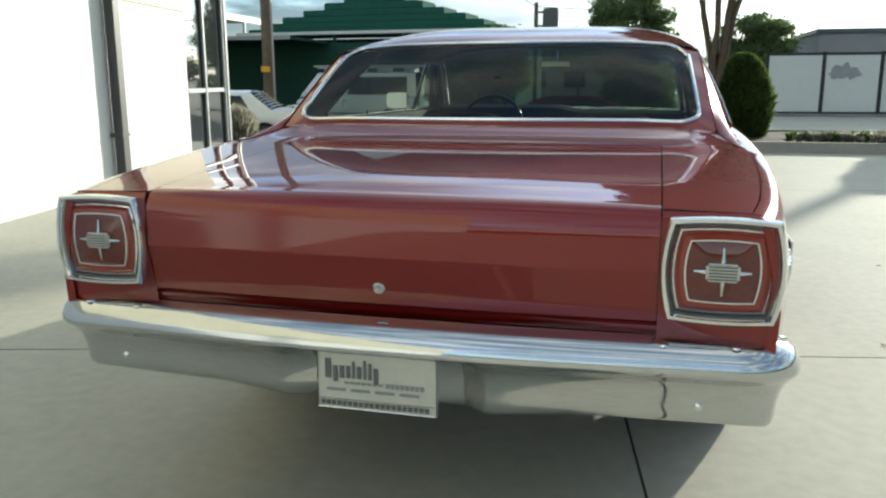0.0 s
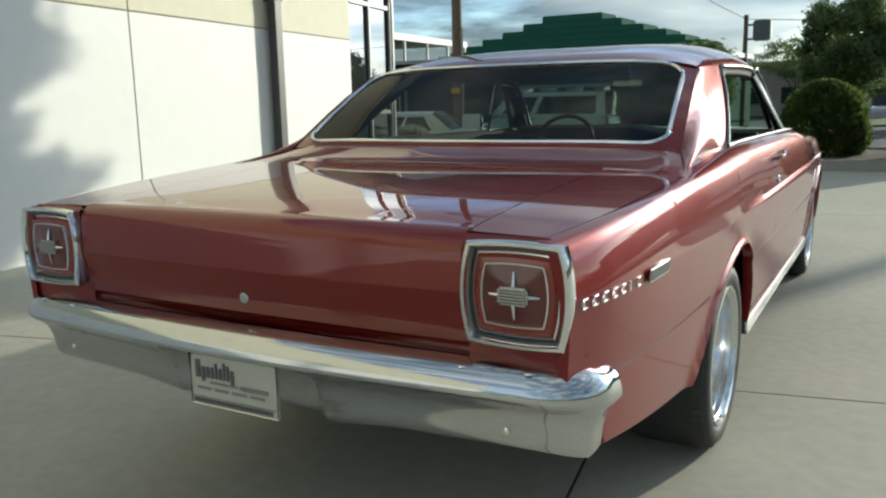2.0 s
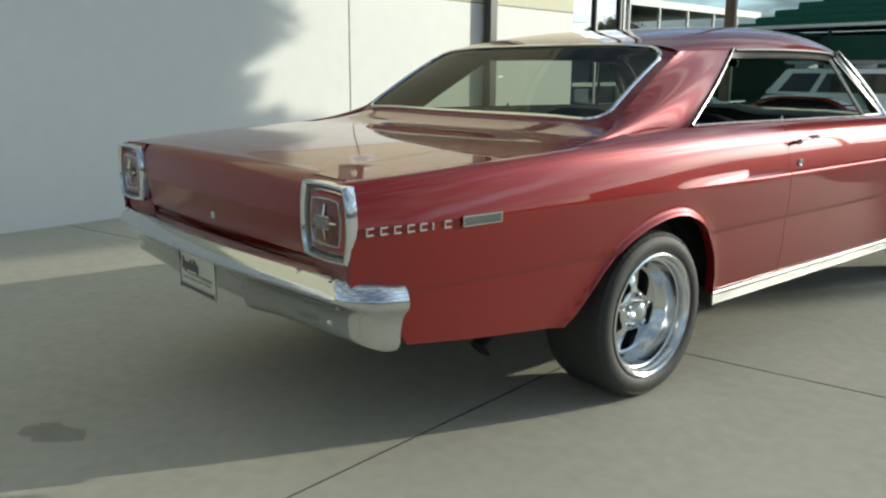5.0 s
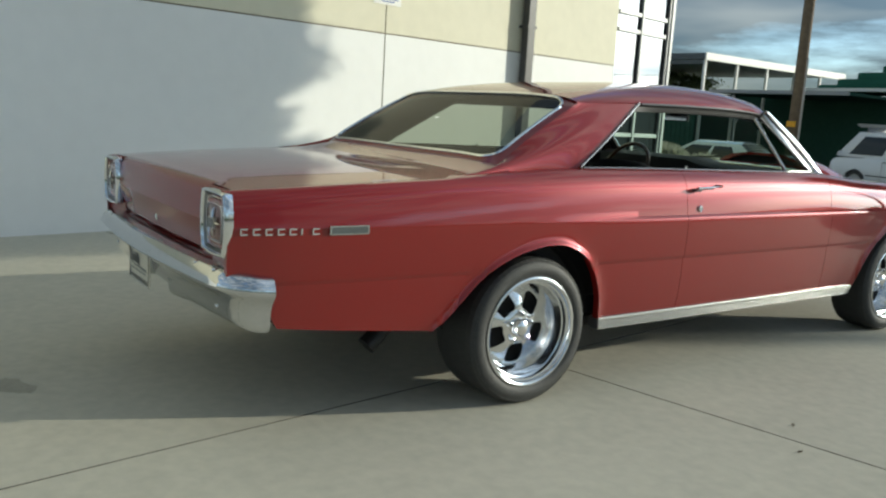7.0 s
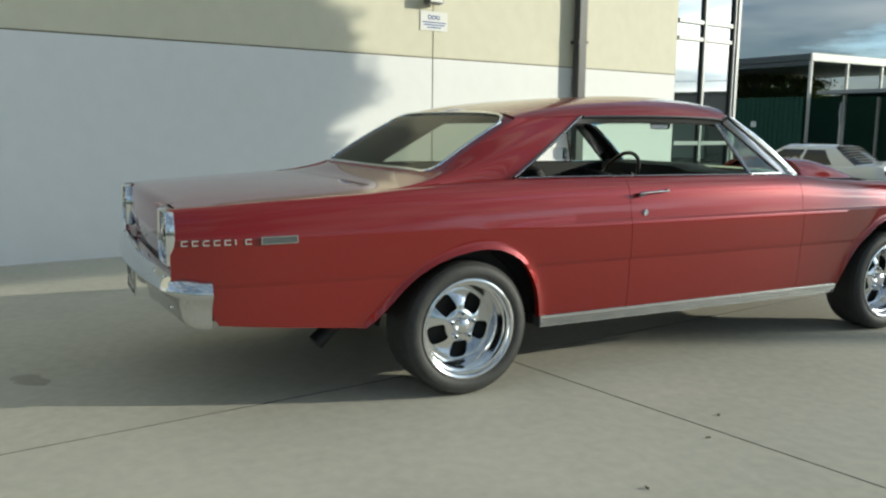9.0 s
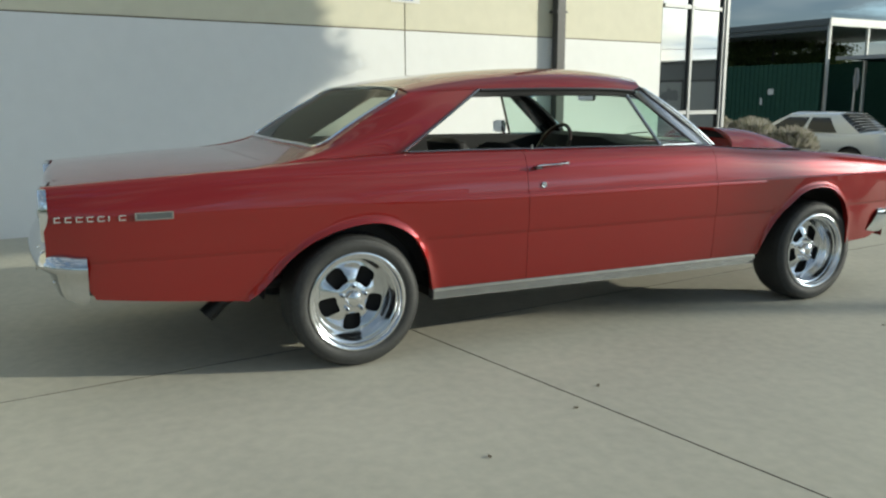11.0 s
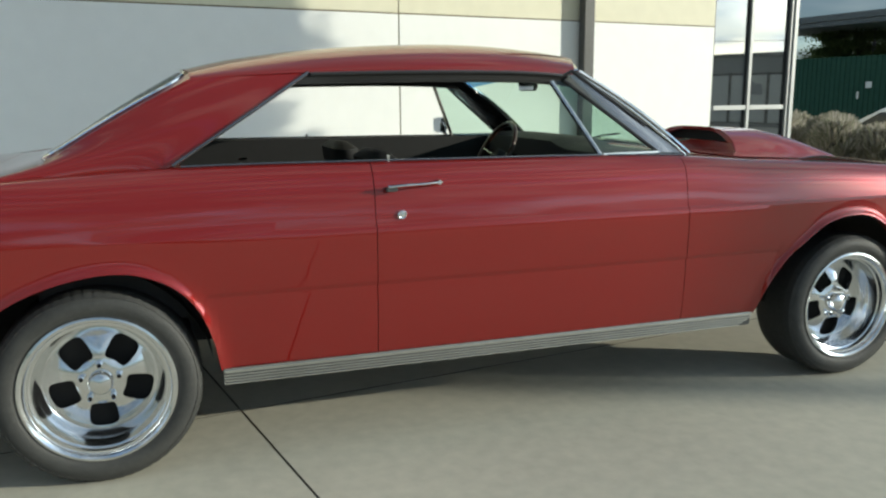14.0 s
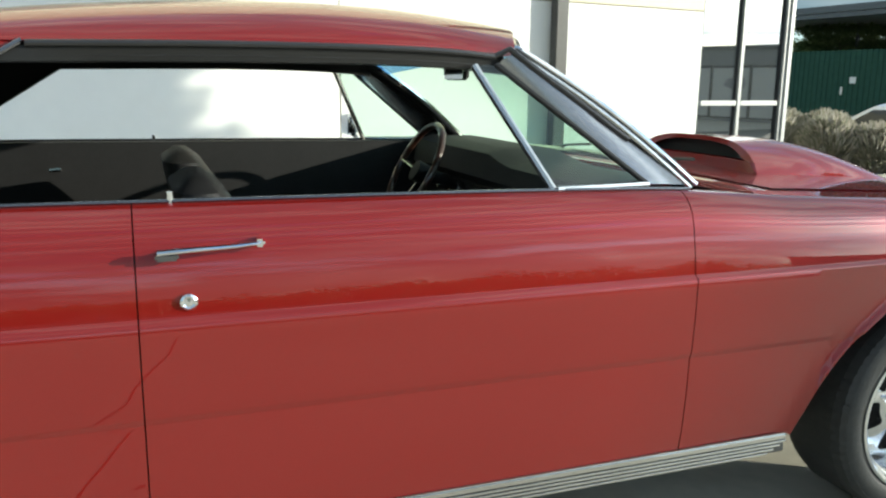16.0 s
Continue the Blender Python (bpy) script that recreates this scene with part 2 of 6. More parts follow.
def part(name, bm, mat, parent=None, label="", smooth=True, m=None):
    """Links a bmesh as ONE mesh object under a thing or a part."""
    ob = new(name, link_mesh(name, bm, mat, smooth))
    if m is not None:
        ob.matrix_world = m
    if parent is not None:
        ob.parent = parent
    return tagged(ob, label)


def thing(name, label, category, group="", kind="", at=None):
    ob = new(name)
    ob.empty_display_size = 0.1
    if at is not None:
        ob.matrix_world = at
    return tagged(ob, label, category, group, kind)


def box(x0, x1, y0, y1, z0, z1, bevel=0.0, bm=None):
    bm = bm or bmesh.new()
    r = bmesh.ops.create_cube(bm, size=1.0, matrix=Matrix.Translation(((x0 + x1) / 2, (y0 + y1) / 2, (z0 + z1) / 2)) @ Matrix.Diagonal((x1 - x0, y1 - y0, z1 - z0, 1)))
    if bevel:
        edges = list({e for v in r["verts"] for e in v.link_edges})
        bmesh.ops.bevel(bm, geom=edges, offset=bevel, segments=2, affect="EDGES", clamp_overlap=True)
    return bm


def sheet(rows, bm=None, close_u=False, close_v=False, weld=True):
    """Faces between rows of points (all rows of one length)."""
    bm = bm or bmesh.new()
    vs = [[bm.verts.new(p) for p in row] for row in rows]
    n, k = len(vs), len(vs[0])
    for i in range(n if close_v else n - 1):
        for j in range(k if close_u else k - 1):
            a, b, c, d = vs[i][j], vs[i][(j + 1) % k], vs[(i + 1) % n][(j + 1) % k], vs[(i + 1) % n][j]
            bm.faces.new((a, b, c, d))
    if weld:
        bmesh.ops.remove_doubles(bm, verts=[v for r in vs for v in r], dist=0.0004)
    return bm


def tube(points, radius, sides=8, bm=None, closed=False, flat=1.0):
    """A round bar along a line of points."""
    bm = bm or bmesh.new()
    pts = [Vector(p) for p in points]
    rows = []
    n = len(pts)
    for i, p in enumerate(pts):
        a, b = (pts[i - 1], pts[(i + 1) % n]) if closed else (pts[max(i - 1, 0)], pts[min(i + 1, n - 1)])
        d = (b - a).normalized()
        up = Vector((0, 0, 1)) if abs(d.z) < 0.95 else Vector((1, 0, 0))
        s = d.cross(up).normalized()
        q = s.cross(d).normalized()
        r = radius[i] if isinstance(radius, (list, tuple)) else radius
        rows.append([p + s * (math.cos(k * math.tau / sides) * r) + q * (math.sin(k * math.tau / sides) * r * flat) for k in range(sides)])
    sheet(rows, bm, close_u=True, close_v=closed, weld=False)
    if not closed:
        bm.verts.ensure_lookup_table()
        for row in (rows[0], rows[-1]):
            vs = [bm.verts.new(p) for p in row]
            bm.faces.new(vs)
        bmesh.ops.remove_doubles(bm, verts=bm.verts, dist=0.00005)
    return bm


def lathe(profile, sides, axis="x", centre=(0, 0, 0), bm=None, closed=True):
    """A profile of (along, radius) turned about an axis."""
    bm = bm or bmesh.new()
    rows = []
    for a, r in profile:
        row = []
        for k in range(sides):
            c, s = math.cos(k * math.tau / sides) * r, math.sin(k * math.tau / sides) * r
            p = {"x": (a, c, s), "y": (c, a, s), "z": (c, s, a)}[axis]
            row.append(Vector(p) + Vector(centre))
        rows.append(row)
    return sheet(rows, bm, close_u=True)


def lerp_table(table, v):
    return float(np.interp(v, [p[0] for p in table], [p[1] for p in table]))


def smooth_table(table, v):
    """Cubic interpolation through (key, value) pairs."""
    ks = [p[0] for p in table]
    if v <= ks[0]:
        return table[0][1]
    if v >= ks[-1]:
        return table[-1][1]
    i = max(k for k in range(len(ks)) if ks[k] <= v)
    i = min(i, len(ks) - 2)

    def slope(k):
        lo, hi = max(k - 1, 0), min(k + 1, len(table) - 1)
        return (table[hi][1] - table[lo][1]) / (table[hi][0] - table[lo][0])
    h = ks[i + 1] - ks[i]
    t = (v - ks[i]) / h
    p0, p1, m0, m1 = table[i][1], table[i + 1][1], slope(i) * h, slope(i + 1) * h
    return (2 * t**3 - 3 * t**2 + 1) * p0 + (t**3 - 2 * t**2 + t) * m0 + (-2 * t**3 + 3 * t**2) * p1 + (t**3 - t**2) * m1


def steps(a, b, d):
    n = max(2, int(round(abs(b - a) / d)) + 1)
    return [a + (b - a) * i / (n - 1) for i in range(n)]


# ---- ground, building ----
YARD = pose(0, 0, 0, 0, 0, 8.5)      # the building runs at 8.5 degrees to the car
INV = YARD.inverted()


def ground_z(x, y):
    """The street lies lower than the yard towards the far left."""
    s = min(max((y - 10.8) / 5.5, 0), 1)
    k = min(max((1.5 - x) / 5.0, 0), 1)
    return -0.13 - 0.41 * (s * s * (3 - 2 * s)) * (k * k * (3 - 2 * k))


xs = sorted({-2500, -900, -300, -120, *steps(-60, 60, 1.5), 120, 300, 900, 2500})
ys = sorted({-2500, -900, -300, -120, *steps(-40, 60, 1.5), 120, 300, 900, 2500})
part("ground", sheet([[(x, y, ground_z(x, y)) for x in xs] for y in ys], weld=False), ASPHALT)
tagged(bpy.data.objects["ground"], "grey asphalt street surface falling gently from the yard", "road", kind="structure")

yard = thing("pavement", "pale broom-finished concrete yard slabs with dark joints", "pavement", kind="structure")
A_SLOPE, B_SLOPE = radians(11.2), radians(8.2)
SLABS = Matrix(((math.cos(A_SLOPE), -math.sin(B_SLOPE), 0, 0.43), (math.sin(A_SLOPE), math.cos(B_SLOPE), 0, 0.475), (0, 0, 1, 0), (0, 0, 0, 1)))
u0, v0 = 0.0, 0.0
GAP = 0.0036
u_lines, v_lines = [u0 - 5.6, u0, u0 + 6.2, u0 + 12.4, u0 + 18.6], [v0 - 30.0, v0 - 24.0, v0 - 18.0, v0 - 12.0, v0 - 6.0, v0, v0 + 5.4, v0 + 12.4]


def yard_z(u):
    """The slabs fall towards the wall."""
    return -0.068 * min(max((-1.5 - u) / 3.2, 0), 1)


def slab_mesh(ua, ub, va, vb, low=-0.12):
    us_ = sorted({ua, ub, *[u for u in (-4.7, -1.5) if ua < u < ub]})
    prof = [(va, low), (va, -0.001), (va + 0.001, 0.0), (vb - 0.001, 0.0), (vb, -0.001), (vb, low)]
    cols = [(ua, low), (ua, -0.001)] + [(u + (0.001 if u == ua else -0.001 if u == ub else 0), 0.0) for u in us_] + [(ub, -0.001), (ub, low)]
    return sheet([[(u, v, min(zu, zv) + yard_z(u)) for u, zu in cols] for v, zv in prof])


for i in range(len(u_lines) - 1):
    for j in range(len(v_lines) - 1):
        bm = slab_mesh(u_lines[i] + GAP, u_lines[i + 1] - GAP, v_lines[j] + GAP, v_lines[j + 1] - GAP)
        bm.transform(SLABS)
        for f in bm.faces:
            f.normal_update()
            f.material_index = 0 if abs(f.normal.z) > 0.9 else 1
        part("slab", bm, [CONCRETE, JOINT], yard)
bm = sheet([[(u, v, -0.006 + yard_z(u)) for u in (u_lines[0], -4.7, -1.5, u_lines[-1])] for v in (v_lines[0], v_lines[-1])])
bm.transform(SLABS)
part("joint_bed", bm, JOINT, yard, "dark dirt in the slab joints")

# old oil mark on the concrete
OIL = material("oil_mark", (0.11, 0.11, 0.10), 0.6, 0, 14, 0.3)
OIL.node_tree.nodes["Principled BSDF"].inputs["Alpha"].default_value = 0.22
rng = random.Random(15)
bm = bmesh.new()
bm.faces.new([bm.verts.new((0.13 * math.cos(a) * rng.uniform(0.7, 1.15), 0.07 * math.sin(a) * rng.uniform(0.7, 1.15), 0.0)) for a in np.linspace(0, math.tau, 26, endpoint=False)])
part("oil_mark", bm, OIL, yard, "dark oil mark on the concrete", smooth=False, m=pose(-0.18, -1.82, 0.003, 0, 0, 25))

# kerb at the end of the yard, and the garden bed behind it
KERB_Y = 10.95
kerb = thing("kerb", "rounded grey concrete kerb edging the yard", "kerb", kind="structure")
for k in range(8):
    part("kerb_stone", box(-2.9 + 2.4 * k, -2.9 + 2.4 * k + 2.392, KERB_Y, KERB_Y + 0.15, -0.2, 0.165, 0.03), KERB, kerb)
bm = sheet([[(x, y, 0.13 + 0.03 * noise.noise((x * 1.3, y * 1.3, 0))) for x in steps(-2.9, 16.3, 0.4)] for y in steps(KERB_Y + 0.15, KERB_Y + 3.4, 0.35)])
bed = part("garden_bed", bm, SOIL, None)
tagged(bed, "brown mulch garden bed behind the kerb", "garden bed", kind="structure")
back = part("bed_edge", box(-2.9, 16.3, KERB_Y + 3.4, KERB_Y + 3.55, -0.4, 0.16, 0.03), KERB, None)
tagged(back, "grey concrete edging at the back of the garden bed", "kerb", kind="structure")

# building wall: lower white, upper cream, panel joints
WALL_U, WALL_END, WALL_TOP, LINE_Z = -4.53, 7.90, 6.2, 2.065
wall = thing("wall_west", "tilt-up concrete wall painted white below and cream above", "wall", kind="structure", at=YARD)
panels_v = [-14.0, -8.2, -2.4, 3.39, WALL_END]
for a, b in zip(panels_v, panels_v[1:]):
    part("panel", box(WALL_U - 0.2, WALL_U, a + 0.006, b - (0.006 if b < WALL_END else 0), -0.15, LINE_Z - 0.007, 0.004), WALL_WHITE, wall, "white painted lower wall panel")
    part("panel", box(WALL_U - 0.2, WALL_U, a + 0.006, b - (0.006 if b < WALL_END else 0), LINE_Z + 0.007, WALL_TOP, 0.004), WALL_CREAM, wall, "cream painted upper wall panel")
part("sealant", box(WALL_U - 0.19, WALL_U - 0.006, panels_v[0], WALL_END - 0.004, 0, WALL_TOP - 0.01), GROOVE, wall, "brown sealant in the panel joints")

# glazing at the corner of the building
GL_U, GL_A, GL_B = WALL_U - 0.06, WALL_END + 0.004, 9.45
glazing = thing("window_1", "tall aluminium framed shopfront glazing reflecting the sky", "window", kind="structure", at=YARD)
mid = 8.60
for v, w, mt, dep in ((GL_A + 0.03, 0.06, FRAME_DARK, 0.01), (mid, 0.055, ALU, 0.05), (mid - 0.0335, 0.012, FRAME_DARK, 0.02), (mid + 0.0335, 0.012, FRAME_DARK, 0.02), (GL_B - 0.135, 0.035, FRAME_DARK, 0.02), (GL_B - 0.092, 0.05, ALU, 0.05), (GL_B - 0.03, 0.07, ALU, 0.07)):
    part("mullion", box(GL_U - 0.08, GL_U + dep, v - w / 2, v + w / 2, 0.02, WALL_TOP, 0.004), mt, glazing)
for z in (0.06, 1.02, 2.63, 2.89, 4.6, WALL_TOP - 0.05):
    for a, b in ((GL_A + 0.06, mid - 0.0375), (mid + 0.0375, GL_B - 0.155)):
        part("transom", box(GL_U - 0.06, GL_U + 0.045, a, b, z - 0.03, z + 0.03, 0.004), ALU, glazing)
zs = [0.09, 0.99, 1.05, 2.60, 2.66, 2.86, 2.92, 4.57, 4.63, WALL_TOP - 0.08]
SHOP_GLASS = material("dark_reflective_glazing", (0.035, 0.04, 0.04), 0.02, 0, 3, 0.1, spec=1.0, coat=0.25, coat_rough=0.0)
SHOP_GLASS.node_tree.nodes["Principled BSDF"].inputs["IOR"].default_value = 2.2
for z0, z1 in zip(zs[::2], zs[1::2]):
    for a, b in ((GL_A + 0.06, mid - 0.0375), (mid + 0.0375, GL_B - 0.155)):
        part("pane", box(GL_U - 0.02, GL_U, a, b, z0, z1), SHOP_GLASS, glazing, "dark reflective glass pane")
# the building's far end and roof edge, plain
part("wall_end", box(WALL_U - 14, WALL_U - 0.12, GL_B - 0.19, GL_B - 0.01, 0, WALL_TOP), WALL_CREAM, None, m=YARD)
tagged(bpy.data.objects["wall_end"], "plain cream end wall of the building", "wall", kind="structure")
part("roof_cap", box(WALL_U - 14, WALL_U + 0.04, -14, GL_B + 0.03, WALL_TOP + 0.003, WALL_TOP + 0.2, 0.02), WALL_CREAM, None, m=YARD)
tagged(bpy.data.objects["roof_cap"], "plain capping along the top of the building", "roof edge", kind="structure")

# downpipe with brackets
pipe = thing("downpipe", "dark grey square downpipe fixed to the wall with brackets", "downpipe", at=YARD @ pose(WALL_U, 5.77, 0))
part("pipe", box(0.04, 0.15, -0.075, 0.075, 0.05, WALL_TOP - 0.3, 0.008), PIPE, pipe)
for z in (0.55, 2.38, 4.2):
    part("bracket", box(0.0, 0.156, -0.095, 0.095, z, z + 0.035, 0.004), PIPE, pipe)

# white sign and the wall lamp above it
sign = thing("wall_sign", "small white notice with blue print fixed on the wall", "sign", at=YARD @ pose(WALL_U, 3.40, 2.385))
part("plate", box(0.002, 0.010, -0.2, 0.2, 0, 0.225, 0.002), WHITE_PAINT, sign)
BLUE = material("blue_print", (0.05, 0.12, 0.35), 0.5, 0, 30, 0.1)
for k in range(3):
    bm = lathe([(0.0105, 0.028), (0.0125, 0.028), (0.0125, 0.016), (0.0105, 0.016)], 16, centre=(0, -0.065 + 0.06 * k, 0.155))
    part("emblem_ring", bm, BLUE, sign, "blue ring mark")
for z, w in ((0.09, 0.34), (0.06, 0.30), (0.03, 0.2)):
    part("print_line", box(0.0105, 0.012, -w / 2, w / 2, z, z + 0.013), BLUE, sign, "blue line of print")
lamp = thing("wall_lamp", "grey sensor floodlight mounted high on the wall", "wall lamp", at=YARD @ pose(WALL_U, 3.34, 2.68))
part("housing", box(0.04, 0.16, -0.12, 0.10, 0.0, 0.11, 0.015), GREY_BEZEL, lamp)
part("arm", box(0.0, 0.05, -0.03, 0.03, 0.03, 0.1, 0.005), GREY_BEZEL, lamp)
part("lens", box(0.161, 0.168, -0.1, 0.08, 0.015, 0.095, 0.003), WHITE_PAINT, lamp, "pale diffuser")


# ---- the red hardtop coupe ----
car = thing("car", "deep red two-door hardtop coupe with chrome trim, windows down", "car")
R_AXLE, F_AXLE = 0.0, 3.023

WIDTH = [(-1.30, 0.845), (-1.1, 0.885), (-0.8, 0.915), (-0.3, 0.937), (0.3, 0.945), (1.0, 0.95), (2.15, 0.95), (2.9, 0.94), (3.4, 0.915), (3.75, 0.87)]
TOP = [(-1.30, 0.905), (-1.0, 0.925), (-0.7, 0.943), (-0.44, 0.957), (-0.1, 0.98), (0.25, 0.998), (0.94, 0.998), (2.1, 0.985), (2.5, 0.955), (2.94, 0.93), (3.35, 0.90), (3.75, 0.86)]
ARCH_R = [(-0.50, 0.375), (-0.44, 0.42), (-0.38, 0.48), (-0.31, 0.55), (-0.22, 0.615), (-0.13, 0.655), (-0.04, 0.68), (0.05, 0.692), (0.13, 0.688), (0.20, 0.665), (0.26, 0.63), (0.31, 0.575), (0.345, 0.51), (0.37, 0.43), (0.385, 0.34)]
ARCH_F = [(2.49, 0.34), (2.53, 0.42), (2.58, 0.50), (2.645, 0.57), (2.72, 0.63), (2.80, 0.685), (2.89, 0.715), (2.98, 0.722), (3.06, 0.71), (3.13, 0.675), (3.19, 0.625), (3.235, 0.56), (3.26, 0.48), (3.27, 0.35)]
ARCH_R = [(y, smooth_table(ARCH_R, y)) for y in steps(-0.50, 0.385, 0.015)]
ARCH_F = [(y, smooth_table(ARCH_F, y)) for y in steps(2.49, 3.27, 0.015)]
LOW = [(-1.30, 0.63), (-1.21, 0.62), (-1.16, 0.55), (-1.125, 0.437), (-0.87, 0.41), (-0.501, 0.375)] + ARCH_R + [(0.3851, 0.345), (2.489, 0.345)] + ARCH_F + [(3.271, 0.35), (3.50, 0.36), (3.68, 0.42)]


def low_z(y):
    return lerp_table(LOW, y)


def half_width(y, z):
    """The body side: tucked under below, a fold at 0.785 and a lean-in above it, fading towards the tail."""
    w, t = smooth_table(WIDTH, y), smooth_table(TOP, y)
    front = min(max((y + 0.1) / 0.9, 0), 1)
    front = front * front * (3 - 2 * front)
    lower = lerp_table([(0.28, -0.045), (0.34, -0.030), (0.40, -0.021), (0.50, -0.0135), (0.580, -0.0118), (0.587, -0.0118), (0.592, -0.0112), (0.598, -0.0070), (0.607, -0.0055), (0.70, -0.001), (0.785, 0.0)], z)
    if z <= 0.785:
        o = lower
    else:
        f = min((z - 0.785) / max(t - 0.785, 0.01), 1.0)
        ridge = 0.011 * front * min(f / 0.06, 1.0)
        hip = min(max((y + 0.55) / 0.8, 0), 1)
        hip = hip * hip * (3 - 2 * hip)
        o = -ridge - (0.026 + 0.004 * hip) * f * (0.8 + 0.4 * f) - (0.010 + 0.028 * hip) * f ** (12 - 4 * hip)
    # flared lip round the wheel openings
    d = 1.0
    for arch in (ARCH_R, ARCH_F):
        if arch[0][0] - 0.3 < y < arch[-1][0] + 0.3:
            for (ya, za), (yb, zb) in zip(arch, arch[1:]):
                px, pz, qx, qz = yb - ya, zb - za, y - ya, z - za
                s = min(max((qx * px + qz * pz) / (px * px + pz * pz), 0), 1)
                d = min(d, math.hypot(qx - s * px, qz - s * pz))
    o += 0.012 * math.exp(-(d / 0.015) ** 2) + 0.004 * math.exp(-(d / 0.04) ** 2)
    return w + o


FIXED = [0.29, 0.33, 0.36, 0.40, 0.44, 0.48, 0.52, 0.555, 0.580, 0.587, 0.592, 0.598, 0.607, 0.64, 0.67, 0.70, 0.73, 0.76, 0.783, 0.787]
FRACS = [0.06, 0.2, 0.4, 0.58, 0.72, 0.82, 0.89, 0.94, 0.975, 1.0]


def side_column(y, s, inset=0.0):
    zb, t = low_z(y), smooth_table(TOP, y)
    zz = [max(z, zb) for z in FIXED] + [max(0.785 + f * (t - 0.785), zb) for f in FRACS]
    # finer rows along the wheel openings
    lim = min(zb + 0.085, 0.779)
    k, g = sum(z < lim for z in zz), (lim - zb) / 0.085
    if k >= 8:
        zz[:k] = [zb] * (k - 7) + [zb + o * g for o in (0.006, 0.012, 0.019, 0.028, 0.040, 0.056, 0.076)]
    col = [(s * (half_width(y, zz[0]) - 0.035), y, zz[0] + 0.002)]
    col += [(s * (half_width(y, z) - inset), y, z) for z in zz]
    # rolled shoulder, then a flange inwards
    top = col[-1]
    shelf = 0.03 + 0.07 * min(max((y + 0.44) / 0.06, 0), 1) * min(max((0.36 - y) / 0.06, 0), 1)
    col += [(top[0] - s * 0.012, y, top[2] + 0.003), (top[0] - s * shelf, y, top[2] + 0.003 + 0.06 * (shelf - 0.03))]
    return col


def side_panel(name, ya, yb, s, parent, extra=()):
    cuts = sorted(set([round(v, 4) for v in steps(ya, yb, 0.022)] + [y for y in extra if ya < y < yb]))
    rows = [side_column(cuts[0] + 0.001, s, 0.022)] + [side_column(y, s) for y in cuts] + [side_column(cuts[-1] - 0.001, s, 0.022)]
    return part(name, sheet(rows), PAINT, parent)


ARCH_CUTS = [p[0] for p in ARCH_R] + [p[0] for p in ARCH_F] + [0.386, 2.4885, 3.272]
body = part("body_shell", box(-0.80, 0.80, -1.18, -0.55, 0.52, 0.80), DARK, car, "dark inner body shell")
DOOR_A, DOOR_B = 0.915, 2.150
for s in (1, -1):
    side_panel("quarter_panel", -1.290, DOOR_A - 0.0014, s, car, ARCH_CUTS)
    d = side_panel("door", DOOR_A + 0.0014, DOOR_B - 0.0014, s, car)
    side_panel("front_fender", DOOR_B + 0.0014, 3.68, s, car, ARCH_CUTS)
    # dark backing behind the panel gaps
    part("inner_panel", box(*sorted((s * 0.86, s * 0.90)), 0.45, 2.46, 0.36, 0.93), DARK, car, "dark inner side structure")

# wheel houses, floor pan
for y in (R_AXLE, F_AXLE):
    for s in (1, -1):
        rows = []
        for k in range(17):
            a = 0.16 + (math.pi - 0.32) * k / 16
            r = 0.40 if y == R_AXLE else 0.41
            rows.append([(s * 0.88, y - 0.03 + math.cos(a) * r, 0.30 + math.sin(a) * r * 1.02), (s * 0.52, y - 0.03 + math.cos(a) * r, 0.30 + math.sin(a) * r * 1.02)])
        bm = sheet(rows)
        bmesh.ops.contextual_create(bm, geom=[e for e in bm.edges if all(abs(abs(v.co.x) - 0.52) < 1e-4 for v in e.verts)])
        part("wheel_house", bm, DARK, car, "black wheel housing")
part("floor_pan", box(-0.80, 0.80, 0.42, 2.45, 0.27, 0.33, 0.01), DARK, car, "black floor pan")
part("trunk_floor", box(-0.80, 0.80, -1.15, -0.43, 0.44, 0.47, 0.01), DARK, car, "black trunk floor")
part("trunk_floor", box(-0.52, 0.52, -0.43, 0.43, 0.44, 0.47, 0.01), DARK, car, "black trunk floor")
part("fuel_tank", box(-0.45, 0.35, -1.08, -0.52, 0.36, 0.43, 0.03), DARK, car, "black fuel tank")
part("rear_axle", tube([(-0.62, 0.01, 0.318), (-0.14, 0.01, 0.318), (0.0, 0.01, 0.318), (0.14, 0.01, 0.318), (0.62, 0.01, 0.318)], [0.045, 0.05, 0.12, 0.05, 0.045], 12), DARK, car, "black rear axle")
part("chassis", box(-0.45, 0.45, -0.85, 3.4, 0.36, 0.50, 0.03), DARK, car, "black chassis and axle housing")
part("engine_bay", box(-0.78, 0.78, 2.46, 2.60, 0.36, 0.86, 0.01), DARK, car, "black firewall")
part("engine_bay", box(-0.5, 0.5, 2.6, 3.6, 0.40, 0.80, 0.03), DARK, car, "black engine bay filling")


# deck, tail panel
DECK = [(-1.27, 0.918), (-1.1, 0.938), (-0.8, 0.957), (-0.5, 0.968), (-0.38, 0.972), (-0.34, 0.976), (-0.28, 0.984), (-0.20, 1.004), (-0.10, 1.036)]
LID_X = 0.603


def shoulder(y):
    t = smooth_table(TOP, y)
    return half_width(y, t) - 0.03, t + 0.003


def deck_z(x, y):
    xs_, zs_ = shoulder(y)
    c = smooth_table(DECK, y)
    f = min(abs(x) / xs_, 1.0)
    k = min(max((y + 0.80) / 0.55, 0), 1)
    return c + (zs_ - c) * f ** (2.2 + 5.0 * k * k)


TAIL_Y = -1.280


